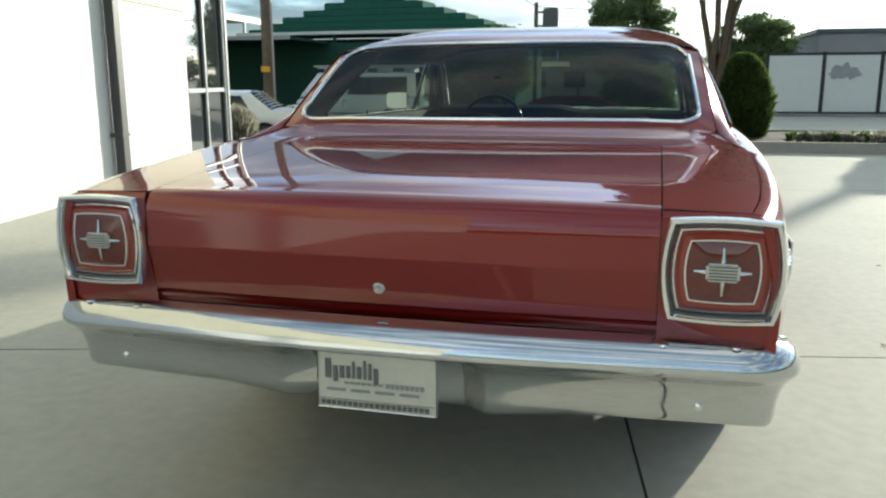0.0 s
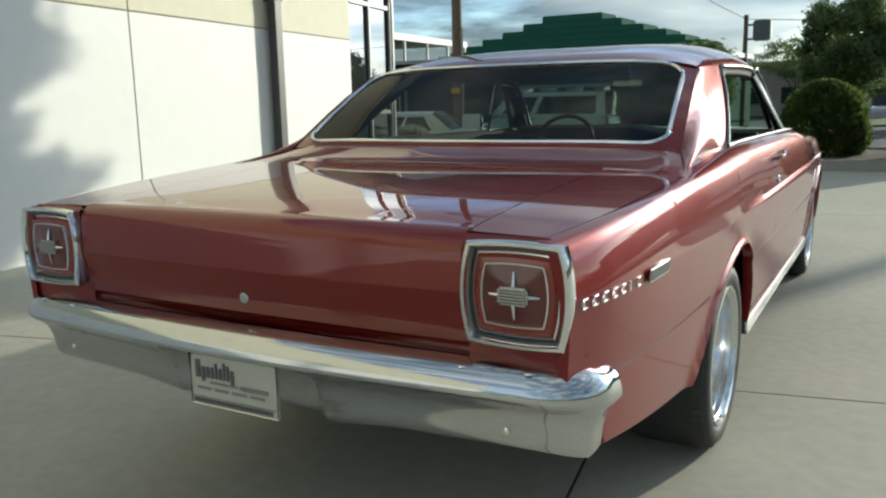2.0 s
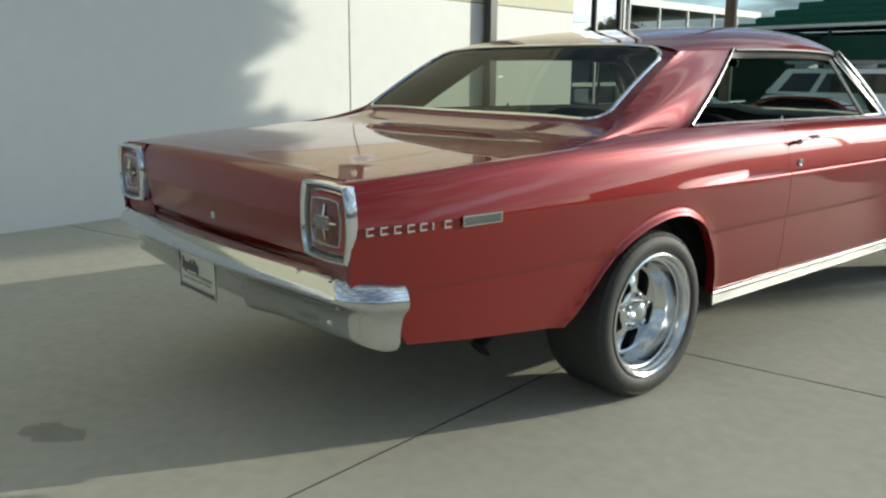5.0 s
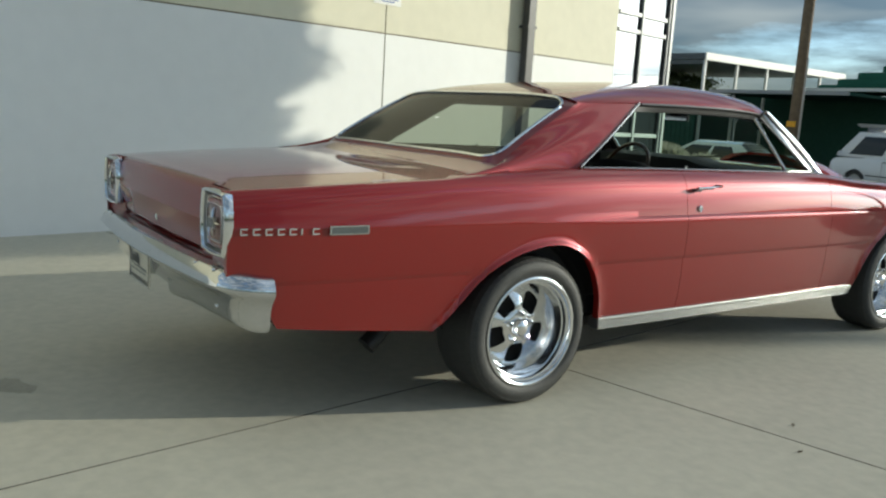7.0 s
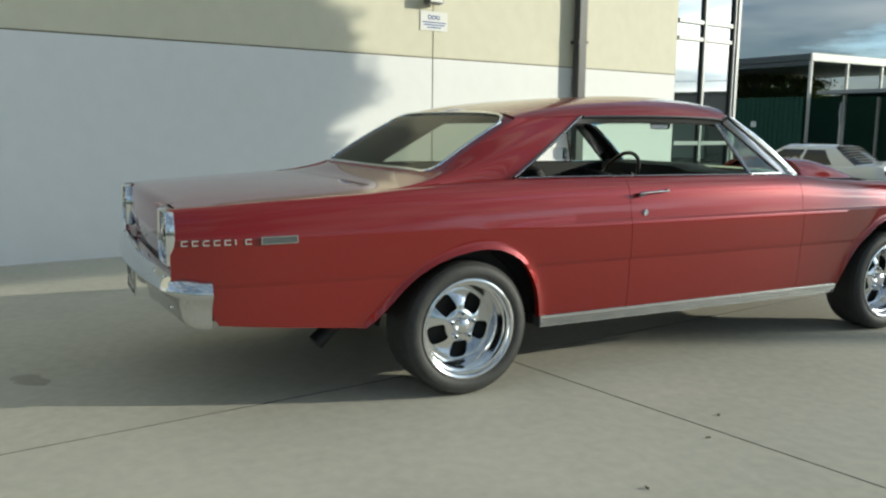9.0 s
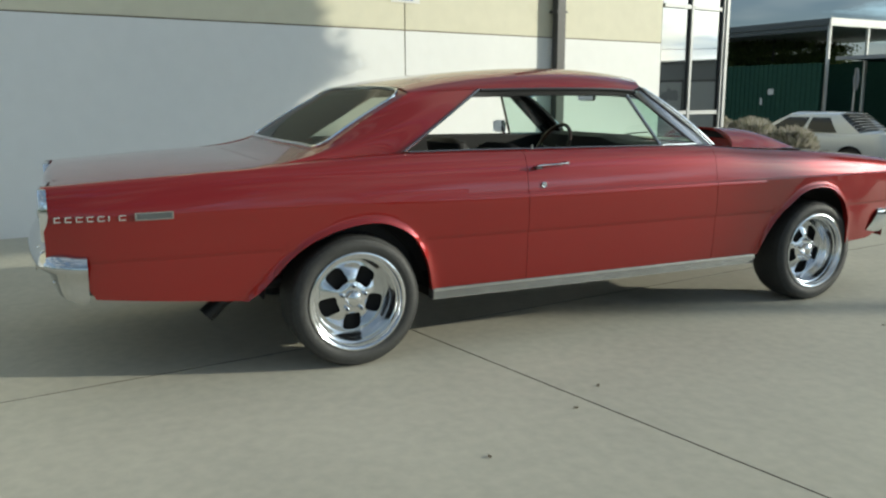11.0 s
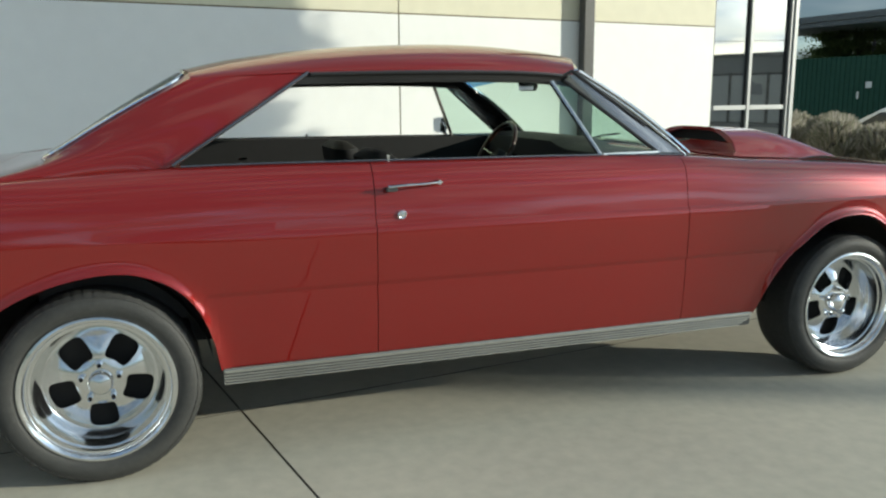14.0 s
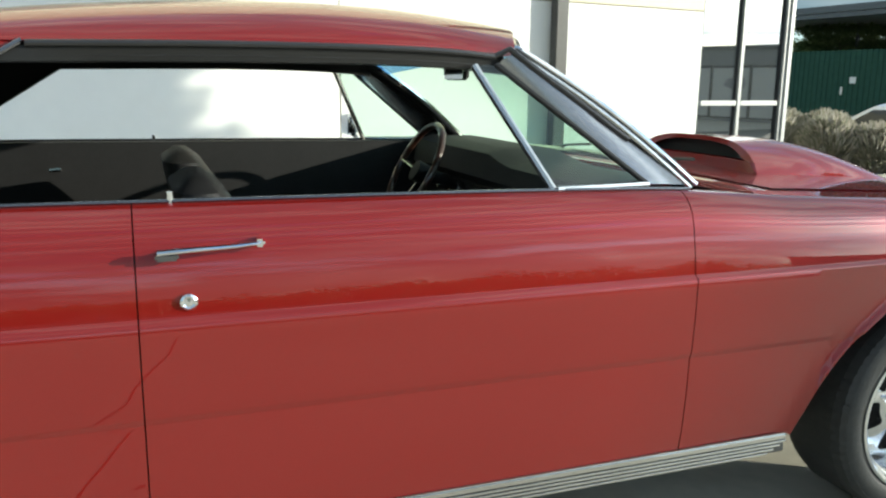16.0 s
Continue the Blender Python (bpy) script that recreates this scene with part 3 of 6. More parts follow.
def tail_y(z):
    """The tail face: almost upright above the fold at 0.785, tucked under below it."""
    return TAIL_Y - 0.045 * max(0, 0.87 - max(z, 0.785)) + 0.24 * max(0, 0.785 - z)


# trunk lid: deck part, rounded rear lip, tail face
rows = []
for x in steps(-LID_X, LID_X, 0.045):
    row = [(x, y, deck_z(x, y)) for y in steps(-0.36, -1.225, 0.035)]
    zt = deck_z(x, -1.24)
    bow = 0.012 * (1 - (x / LID_X) ** 2)
    for a in (20, 40, 60, 80):
        row.append((x, -1.225 - (0.055 + bow) * math.sin(radians(a)), zt + 0.004 - 0.045 * (1 - math.cos(radians(a)))))
    for z in (0.85, 0.82, 0.80, 0.789, 0.785, 0.781, 0.76, 0.73, 0.70, 0.682, 0.672):
        row.append((x, tail_y(z) - bow, z))
    rows.append(row)
part("trunk_lid", sheet(rows), PAINT, car)
for s in (1, -1):
    # strip between the lid and the fender crest
    rows = []
    for y in steps(-0.335, -1.255, 0.03):
        xo, zo = shoulder(y)
        rows.append([(s * (LID_X + 0.003 + (xo - LID_X - 0.006) * f), y, deck_z(LID_X + 0.003 + (xo - LID_X - 0.006) * f, y)) for f in np.linspace(0, 1, 7)])
    part("deck_strip", sheet(rows), PAINT, car)
    # tail end beside the lid, round the lamp, closing the fender
    rows = []
    for f in np.linspace(0, 1, 9):
        row = []
        for z in (0.915, 0.90, 0.88, 0.84, 0.78, 0.72, 0.69, 0.67, 0.65, 0.635):
            xo = half_width(-1.290, min(z, 0.90)) - (0.012 if z > 0.905 else 0)
            row.append((s * (LID_X + 0.003 + (xo - LID_X - 0.006) * f), (tail_y(max(z, 0.66)) * (1 - f) + -1.283 * f) + (0.012 if z > 0.9 else 0.0), min(z, deck_z(0.7, -1.255))))
        rows.append(row)
    part("tail_panel", sheet(rows), PAINT, car)
part("inner_tail", box(-0.79, 0.79, -1.245, -1.20, 0.62, 0.898), PAINT, car)
# valance below the lid
rows = [[(x, -1.256 + 0.02 * k, 0.668 - 0.02 * k * k) for k in range(4)] for x in steps(-0.80, 0.80, 0.1)]
part("tail_valance", sheet(rows), PAINT, car)
# panel between lid and rear glass
rows = []
for y in (-0.357, -0.33, -0.30, -0.27, -0.24, -0.21, -0.18, -0.15, -0.125, -0.105):
    lim = shoulder(y)[0] - 0.002
    rows.append([(lim * k, y, deck_z(lim * k, y)) for k in np.linspace(-1, 1, 31)])
part("tulip_panel", sheet(rows), PAINT, car)


# greenhouse
ROOF_C = [(0.30, 1.314), (0.36, 1.331), (0.5, 1.362), (0.8, 1.402), (1.2, 1.426), (1.5, 1.423), (1.8, 1.395), (1.95, 1.368)]
ROOF_E = [(0.30, 1.280), (0.45, 1.290), (0.72, 1.303), (1.2, 1.312), (1.6, 1.308), (1.85, 1.288)]
ROOF_X = [(0.30, 0.722), (0.45, 0.726), (0.72, 0.728), (1.2, 0.730), (1.6, 0.712), (1.85, 0.675)]


def roof_edge(y):
    return smooth_table(ROOF_X, y), smooth_table(ROOF_E, y)


def roof_point(u, v):
    ya, yb = 0.330 + 0.02 * abs(u) ** 2, 1.93 - 0.15 * abs(u) ** 2.2
    y = ya + (yb - ya) * v
    xe, ze = roof_edge(y)
    c = smooth_table(ROOF_C, y)
    return Vector((xe * u, y, ze + (c - ze) * (1 - abs(u) ** 4.6) ** 0.7))


us = [math.sin(math.pi / 2 * k) for k in np.linspace(-1, 1, 33)]
rows = [[roof_point(u, v) for u in us] for v in np.linspace(0, 1, 36)]
part("roof", sheet(rows), PAINT, car)
rows = [[roof_point(u, v) - Vector((0, 0, 0.03)) for u in us] for v in np.linspace(0.02, 0.98, 20)]
part("headliner", sheet(rows), VINYL, car, "black headlining")

# rear glass with rounded corners, and the painted frame round it
def rear_glass(u, v, lift=0.0):
    """u across and v up, both from -1 to 1."""
    t = (v + 1) / 2
    top = Vector((0.707 * u, 0.330 + 0.02 * abs(u) ** 2, 1.282 + 0.040 * max(0.0, 1 - abs(u) ** 4.6) ** 0.7))
    yb_ = -0.140 + 0.015 * abs(u) ** 2
    bot = Vector((0.758 * u, yb_, deck_z(0.758 * u, yb_) + 0.004))
    p = bot.lerp(top, t)
    return p + Vector((0, -0.6, 0.8)) * (0.009 * math.sin(math.pi * t) + lift)


GLASS_B = rear_glass(1.03, -1.0)     # lower corner of the rear glass
WIN_LO, WIN_HI = Vector((0.850, 0.262, 1.003)), Vector((0.724, 0.735, 1.303))


def sail_foot(s):
    y = -0.40 + (WIN_LO.y + 0.40) * s
    x, z = shoulder(y)
    return Vector((x - 0.030 + 0.030 * (1 - s) ** 3, y, z + 0.001)).lerp(WIN_LO, s ** 3)


def sail_head(s):
    y = 0.350 + (WIN_HI.y - 0.350) * s
    x, z = roof_edge(y)
    return rear_glass(1.03, 1.0).lerp(Vector((x, y, z)), min(1, s * 5))


def sail_back(t):
    """Up from the deck to the foot of the glass, then along its edge."""
    a = sail_foot(0)
    if t < 0.22:
        f = t / 0.22
        p = a.lerp(GLASS_B, f)
        return Vector((p.x, p.y, max(deck_z(p.x, p.y) + 0.002, 0.94) if f > 0.02 else p.z))
    f = (t - 0.22) / 0.78
    return rear_glass(1.03, 2 * f - 1, 0.002)


def sail_front(t):
    return WIN_LO.lerp(WIN_HI, t) + Vector((0.010, 0, 0)) * math.sin(math.pi * t)


def sail(s, t):
    """C pillar: s from the glass edge to the side window, t from the belt to the roof."""
    e = 1 - (1 - s) ** 2.4
    ruled = sail_back(t).lerp(sail_front(t), e) + sail_foot(s).lerp(sail_head(s), t)
    corners = (sail_foot(0).lerp(sail_foot(1), e)).lerp(sail_head(0).lerp(sail_head(1), e), t)
    p = ruled - corners
    swell = 0.012 * math.sin(math.pi * s) * math.sin(math.pi * min(1, t * 1.1))
    return p + Vector((swell, 0, 0.0))


for sg in (1, -1):
    grid = np.array([[tuple(sail(a, b)) for a in np.linspace(0, 1, 30)] for b in np.linspace(0, 1, 34)])
    for _ in range(500):
        grid[1:-1, 1:-1] = (grid[:-2, 1:-1] + grid[2:, 1:-1] + grid[1:-1, :-2] + grid[1:-1, 2:]) / 4
    fa, fb = np.meshgrid(np.linspace(0, 1, 30), np.linspace(0, 1, 34))
    swell = np.sin(math.pi * fa) * np.sin(math.pi * fb)
    grid[:, :, 0] += 0.010 * swell
    grid[:, :, 2] += 0.003 * swell
    bm = sheet([[Vector((sg * q[0], q[1], q[2])) for q in line] for line in grid.tolist()])
    part("sail_panel", bm, PAINT, car)
    # dark lining of the rear quarter below the window
    part("quarter_lining", box(*sorted((sg * 0.79, sg * 0.82)), -0.15, 0.46, 0.50, 0.975, 0.01), VINYL, car, "black vinyl quarter trim")
    rows = [[Vector((sg * (p.x - 0.035), p.y, p.z - 0.01)) for p in (sail(a, b) for a in np.linspace(0.1, 1, 10))] for b in np.linspace(0, 1, 10)]
    part("sail_lining", sheet(rows), VINYL, car, "black inner pillar lining")
    # reveal between the outer skin and the lining at the window
    rows = [[Vector((sg * p.x, p.y, p.z)), Vector((sg * (p.x - 0.05), p.y - 0.005, p.z - 0.01))] for p in (sail(1, b) for b in np.linspace(0, 1, 10))]
    part("window_reveal", sheet(rows), RUBBER_SEAL, car)


def rounded(r_u, r_v, a=0.965, b=0.955, n=8):
    """Outline of a rounded rectangle in uv, with the matching points of the full one."""
    pts, sq = [], []
    for cu, cv, a0 in ((1, -1, -90), (1, 1, 0), (-1, 1, 90), (-1, -1, 180)):
        for k in range(n):
            ang = radians(a0 + 90 * k / (n - 1))
            pts.append((cu * (a - r_u) + r_u * math.cos(ang), cv * (b - r_v) + r_v * math.sin(ang)))
            f = k / (n - 1)
            c, s_ = math.cos(ang), math.sin(ang)
            m_ = max(abs(c), abs(s_))
            sq.append((cu * (1 - 0.3) + 0.3 * c / m_, cv * (1 - 0.3) + 0.3 * s_ / m_))
        nxt = {(1, -1): (1, 1), (1, 1): (-1, 1), (-1, 1): (-1, -1), (-1, -1): (1, -1)}[(cu, cv)]
        for k in range(1, 12):
            f = k / 12
            if cu == nxt[0]:
                pts.append((cu * a, cv * (b - r_v) * (1 - 2 * f)))
                sq.append((cu, cv * 0.7 * (1 - 2 * f)))
            else:
                pts.append((cu * (a - r_u) * (1 - 2 * f), cv * b))
                sq.append((cu * 0.7 * (1 - 2 * f), cv))
    return pts, sq


outline, square = rounded(0.12, 0.30)
rows = [[rear_glass(u * k, v * k) for u, v in outline] for k in (1.0, 0.85, 0.68, 0.5, 0.32, 0.15, 0.02)]
g = part("rear_window", sheet(rows, close_u=True), GLASS_REAR, car, "dark tinted rear glass")
g.visible_shadow = False
rim = [rear_glass(u, v, 0.003) for u, v in outline]
part("rear_window_trim", tube(rim, 0.008, 8, closed=True), CHROME, g, "bright chrome glass surround")
part("rear_window_frame", sheet([[rear_glass(u, v, 0.001) for u, v in outline], [rear_glass(u * 1.035, v * 1.05, -0.003) for u, v in square]], close_u=True), PAINT, car)


# windscreen, pillars, vent windows
def screen(u, v, lift=0.0):
    top = Vector((0.672 * u, 1.925 - 0.145 * abs(u) ** 2.2, 1.368 - 0.062 * abs(u) ** 2.6))
    bot = Vector((0.745 * u, 2.50 - 0.27 * abs(u) ** 2.6, 0.972))
    p = bot.lerp(top, v)
    return p + Vector((0, 0.7, 0.7)) * (0.02 * math.sin(math.pi * v) + lift)


rows = [[screen(u, v) for u in np.linspace(-1, 1, 29)] for v in np.linspace(0, 1, 13)]
g = part("windscreen", sheet(rows), GLASS, car, "green tinted windscreen")
g.visible_shadow = False
rim = [screen(u, 0.015, 0.004) for u in np.linspace(-0.97, 0.97, 18)] + [screen(0.99, v, 0.004) for v in np.linspace(0.05, 0.95, 10)] + \
      [screen(u, 0.985, 0.004) for u in np.linspace(0.96, -0.96, 18)] + [screen(-0.99, v, 0.004) for v in np.linspace(0.95, 0.05, 10)]
part("windscreen_trim", tube(rim, 0.014, 8, closed=True), CHROME, g, "chrome windscreen surround")
# blue shade band along the top of the screen
BAND = glass_material("blue_shade_band", (0.25, 0.45, 0.75))
rows = [[screen(u, v, -0.004) for u in np.linspace(-0.98, 0.98, 25)] for v in np.linspace(0.84, 0.97, 3)]
b = part("shade_band", sheet(rows), BAND, g, "blue tinted shade band")
b.visible_shadow = False

for s in (1, -1):
    A0, A1 = Vector((s * 0.775, 2.235, 0.978)), Vector((s * 0.692, 1.775, 1.300))
    # A pillar: a tapered bar with a bright outer strip
    line = [A0.lerp(A1, k) + Vector((0, 0.010, 0.012)) * math.sin(math.pi * k) for k in np.linspace(0, 1, 10)]
    part("windscreen_pillar", tube(line, 0.018, 10), VINYL, car, "dark windscreen pillar")
    part("pillar_trim", tube([p + Vector((s * 0.016, -0.008, 0.004)) for p in line], 0.007, 8), CHROME_DULL, car, "chrome pillar strip")
    part("pillar_trim", tube([p + Vector((s * 0.006, 0.016, 0.010)) for p in line], 0.008, 8), CHROME, car, "chrome pillar strip")
    # drip rail from the screen pillar over the window and down the sail panel
    rail = [A0.lerp(A1, k) + Vector((s * 0.022, -0.02, 0.012)) for k in np.linspace(0.35, 1, 8)]
    for y in np.linspace(1.72, 0.745, 18):
        xe, ze = roof_edge(y)
        rail.append(Vector((s * (xe + 0.008), y, ze - 0.006)))
    part("drip_rail", tube(rail, 0.007, 8), DRIP, car, "dark drip rail over the window")
    seam = [Vector((s * (p.x + 0.006), p.y + 0.004, p.z)) for p in (sail(1, b) for b in np.linspace(0.02, 1, 14))]
    part("pillar_edge_trim", tube(seam, 0.006, 8), DARK_CHROME, car, "thin dark pillar edge trim")
    # dark header under the roof edge
    rows = []
    for y in np.linspace(0.735, 1.80, 22):
        xe, ze = roof_edge(y)
        g = max(0.0, 1 - (y - 0.735) / 0.12)
        rows.append([(s * (xe + 0.003), y, ze - 0.010), (s * (xe - 0.004 + 0.012 * g), y - 0.058 * g, ze - 0.040), (s * (xe - 0.05), y - 0.058 * g, ze - 0.042)])
    part("window_header", sheet(rows), RUBBER_SEAL, car, "black weather seal")
    # vent window: divider bar, glass, frame
    v0_, v1_ = Vector((s * 0.845, 1.812, 0.998)), Vector((s * 0.715, 1.665, 1.272))
    part("vent_divider", tube([v0_, v0_.lerp(v1_, 0.5), v1_], 0.010, 8), CHROME_DULL, car, "chrome vent window bar")
    f0, f1 = Vector((s * 0.815, 2.085, 0.998)), Vector((s * 0.705, 1.725, 1.276))
    vg = part("vent_window", sheet([[v0_.lerp(v1_, k), f0.lerp(f1, k)] for k in np.linspace(0, 1, 5)]), GLASS, car, "green tinted vent glass")
    vg.visible_shadow = False
    part("vent_frame", tube([v0_ + Vector((0, 0.01, 0)), f0], 0.009, 8), CHROME_DULL, car, "chrome vent frame")
    part("vent_frame", tube([f0, f0.lerp(f1, 0.5), f1], 0.007, 8), RUBBER_SEAL, car, "black vent seal")
    # broad outer face of the pillar between the vent window and the windscreen
    rows = []
    for k in np.linspace(0, 1, 9):
        a, b = f0.lerp(f1, k), line[0].lerp(line[-1], k) + Vector((s * 0.012, 0.002, 0.004))
        rows.append([a + Vector((-s * 0.006, 0.004, 0)), a.lerp(b, 0.35) + Vector((s * 0.006, 0, 0.004)), a.lerp(b, 0.75) + Vector((s * 0.007, 0, 0.006)), b, b + Vector((-s * 0.02, 0.014, 0))])
    part("pillar_face", sheet(rows), PILLAR_METAL, car, "grey bright-metal pillar cover")
    # bright sill along the window opening
    sill = [Vector((s * 0.872, y, smooth_table(TOP, y) + 0.006)) for y in np.linspace(0.30, 2.18, 20)]
    sill = [Vector((s * (half_width(p.y, smooth_table(TOP, p.y)) - 0.018), p.y, p.z)) for p in sill]
    part("window_sill_trim", tube(sill, 0.005, 6), DARK_CHROME, car, "thin darkened window sill strip")
    rows = [[p + Vector((0, 0, -0.002)), p + Vector((-s * 0.05, 0, -0.004)), p + Vector((-s * 0.055, 0, -0.25)), p + Vector((-s * 0.08, 0, -0.6))] for p in sill]
    part("door_lining", sheet(rows), VINYL, car, "black vinyl door lining")


# cowl, hood, scoop, nose
def hood_z(x, y):
    xo, zo = shoulder(y)
    c = smooth_table([(2.2, 0.965), (2.45, 0.955), (2.7, 0.952), (3.2, 0.930), (3.6, 0.885), (3.74, 0.855)], y)
    f = min(abs(x) / xo, 1.0)
    return c + (zo - c) * f ** 2.5


rows = []
for x in steps(-0.70, 0.70, 0.05):
    rows.append([(x, y, hood_z(x, y) + 0.004) for y in steps(2.575, 3.67, 0.05)])
part("hood", sheet(rows), PAINT, car)
rows = []
for k in np.linspace(-1, 1, 33):
    yb = 2.50 - 0.27 * abs(k) ** 2.6
    row = []
    for f in np.linspace(0, 1, 6):
        y = (yb + 0.005) + (2.57 - yb - 0.005) * f
        x = k * (0.765 + 0.06 * f)
        row.append((x, y, hood_z(x, y) - 0.006 * math.sin(math.pi * f)))
    rows.append(row)
part("cowl_panel", sheet(rows), PAINT, car)
for s in (1, -1):
    rows = []
    for y in steps(2.16, 3.675, 0.05):
        xo, zo = shoulder(y)
        xi = 0.705 if y > 2.57 else 0.705 + (0.79 - 0.705) * min((2.57 - y) / 0.3, 1)
        rows.append([(s * (xi + (xo - xi) * f), y, hood_z(xi + (xo - xi) * f, y)) for f in np.linspace(0, 1, 6)])
    part("fender_top", sheet(rows), PAINT, car)
# hood scoop, open towards the windscreen
SC = 0.37
scoop_rows = []
for v in np.linspace(0, 1, 16):
    y = 2.84 + 0.74 * v
    h = 0.115 * (1 - max(0, (v - 0.25) / 0.75) ** 1.7)
    w = SC * (1 - 0.25 * v ** 2)
    row = []
    for k in np.linspace(-1, 1, 25):
        prof = max(0.0, 1 - abs(k) ** 3.4)
        row.append((w * k, y - 0.03 * (1 - prof) * (1 - v), hood_z(w * k, y) - 0.004 + h * prof ** 0.75))
    scoop_rows.append(row)
scoop = part("hood_scoop", sheet(scoop_rows), PAINT, car, "raised red hood scoop")
rear = scoop_rows[0]
base = [(p[0], p[1] + 0.0, hood_z(p[0], 2.84) - 0.004) for p in rear]
ring_in, ring_lo = [], []
for p, b_ in zip(rear, base):
    h = p[2] - b_[2]
    lo = b_[2] + 0.046
    ring_in.append((p[0] * 0.86, p[1] + 0.001, max(b_[2] + h * 0.86, lo + 0.001) if h > 0.055 else lo + 0.001))
    ring_lo.append((p[0] * 0.86, p[1] + 0.001, lo))
part("scoop_lip", sheet([rear, ring_in]), PAINT, scoop)
part("scoop_lip", sheet([ring_lo, base]), PAINT, scoop)
# plain black sheet: paints the scoop's shaded inside as well as its mesh
part("scoop_opening", sheet([[(p[0], p[1] + 0.03, p[2]) for p in ring_in], [(p[0], p[1] + 0.03, p[2]) for p in ring_lo]]), DARK, scoop, "black sheet for the mesh and the shaded inside of the scoop")
# nose closure
rows = []
for x in steps(-0.80, 0.80, 0.1):
    rows.append([(x, 3.672, hood_z(x, 3.67)), (x, 3.70, hood_z(x, 3.67) - 0.03), (x, 3.68, 0.62), (x, 3.66, 0.40)])
part("nose_panel", sheet(rows), PAINT, car)
for s in (1, -1):
    rows = [[(s * (0.78 + (half_width(3.675, z) - 0.78) * f), 3.675 + 0.02 * (1 - f), z) for z in (0.36, 0.45, 0.55, 0.65, 0.75, 0.85)] for f in np.linspace(0, 1, 4)]
    part("lamp_panel", sheet(rows), PAINT, car)


# bumpers
def bumper_path(sgn_y, yc, tip_y, bow, half=0.925, corner=0.10, n=10):
    """Line of (x, y, nx, ny) from tip to tip round the end of the car."""
    pts = []
    ye = yc + sgn_y * -bow
    for y in np.linspace(tip_y, ye - sgn_y * corner, 5)[:-1]:
        pts.append((half, y, 1.0, 0.0))
    for k in range(n + 1):
        a = math.pi / 2 * k / n
        pts.append((half - corner + corner * math.cos(a), ye - sgn_y * corner + sgn_y * corner * math.sin(a), math.cos(a), sgn_y * math.sin(a)))
    for x in np.linspace(half - corner, 0, 26)[1:]:
        pts.append((x, ye + sgn_y * bow * (1 - (x / (half - corner)) ** 2), 0.0, float(sgn_y)))
    return pts + [(-x, y, -nx, ny) for x, y, nx, ny in reversed(pts[:-1])]


# offset outwards, height
R_PROF = [(-0.115, 0.653), (-0.075, 0.652), (-0.048, 0.648), (-0.027, 0.640), (-0.014, 0.628), (-0.006, 0.614), (-0.001, 0.600), (-0.001, 0.589), (-0.010, 0.579), (-0.029, 0.567), (-0.050, 0.549), (-0.061, 0.529), (-0.068, 0.510), (-0.071, 0.492), (-0.073, 0.476), (-0.079, 0.461), (-0.093, 0.449), (-0.115, 0.446)]
rows = []
for x, y, nx, ny in bumper_path(-1, -1.380, -1.14, 0.045, 0.910, 0.15):
    side = abs(nx) > 0.99
    rec = min(max((0.235 - abs(x)) / 0.05, 0), 1)
    rec = rec * rec * (3 - 2 * rec)
    row = []
    for o, z in R_PROF:
        if z < 0.588:
            o -= 0.055 * rec * min((0.588 - z) / 0.02, 1)
        dip = 0.022 * min(max((0.42 - abs(x)) / 0.25, 0), 1) * min(max((0.60 - z) / 0.12, 0), 1)
        lift = -0.032 * min(max((y + 1.355) / 0.20, 0), 1)
        shrink = 0.62 if abs(nx) > 0.3 else 1.0
        row.append((x + nx * o * shrink, y + ny * o, z - dip + lift * 0.8))
    rows.append(row)
bm = sheet(rows)
rear_bumper = part("rear_bumper", bm, BUMPER_CHROME, car, "bright chrome wrap-around rear bumper")
for x in (-0.765, -0.62, 0.62, 0.765):
    part("bumper_bolt", lathe([(0.0, 0.012), (0.004, 0.011), (0.006, 0.006), (0.0065, 0.0005)], 12, "z", (x, -1.302 if abs(x) > 0.7 else -1.316, 0.638)), CHROME, rear_bumper)
for x in (-0.70, 0.70):
    part("bumper_bolt", lathe([(0.004, 0.009), (-0.003, 0.008), (-0.005, 0.0005)], 12, "y", (x, -1.272, 0.492)), CHROME, rear_bumper)
F_PROF = [(-0.08, 0.545), (-0.03, 0.548), (-0.008, 0.535), (0.0, 0.51), (-0.004, 0.47), (-0.02, 0.42), (-0.05, 0.395), (-0.08, 0.392)]
rows = []
for x, y, nx, ny in bumper_path(1, 3.80, 3.47, 0.05, 0.905, 0.14):
    shrink = 0.62 if abs(nx) > 0.3 else 1.0
    back = min(max((3.66 - y) / 0.18, 0), 1)
    rows.append([(x + nx * o * shrink, y + ny * o + back * 0.10 * max(0, (z - 0.40) / 0.145), z) for o, z in F_PROF])
part("front_bumper", sheet(rows), CHROME, car, "chrome front bumper wrapping round the fender")

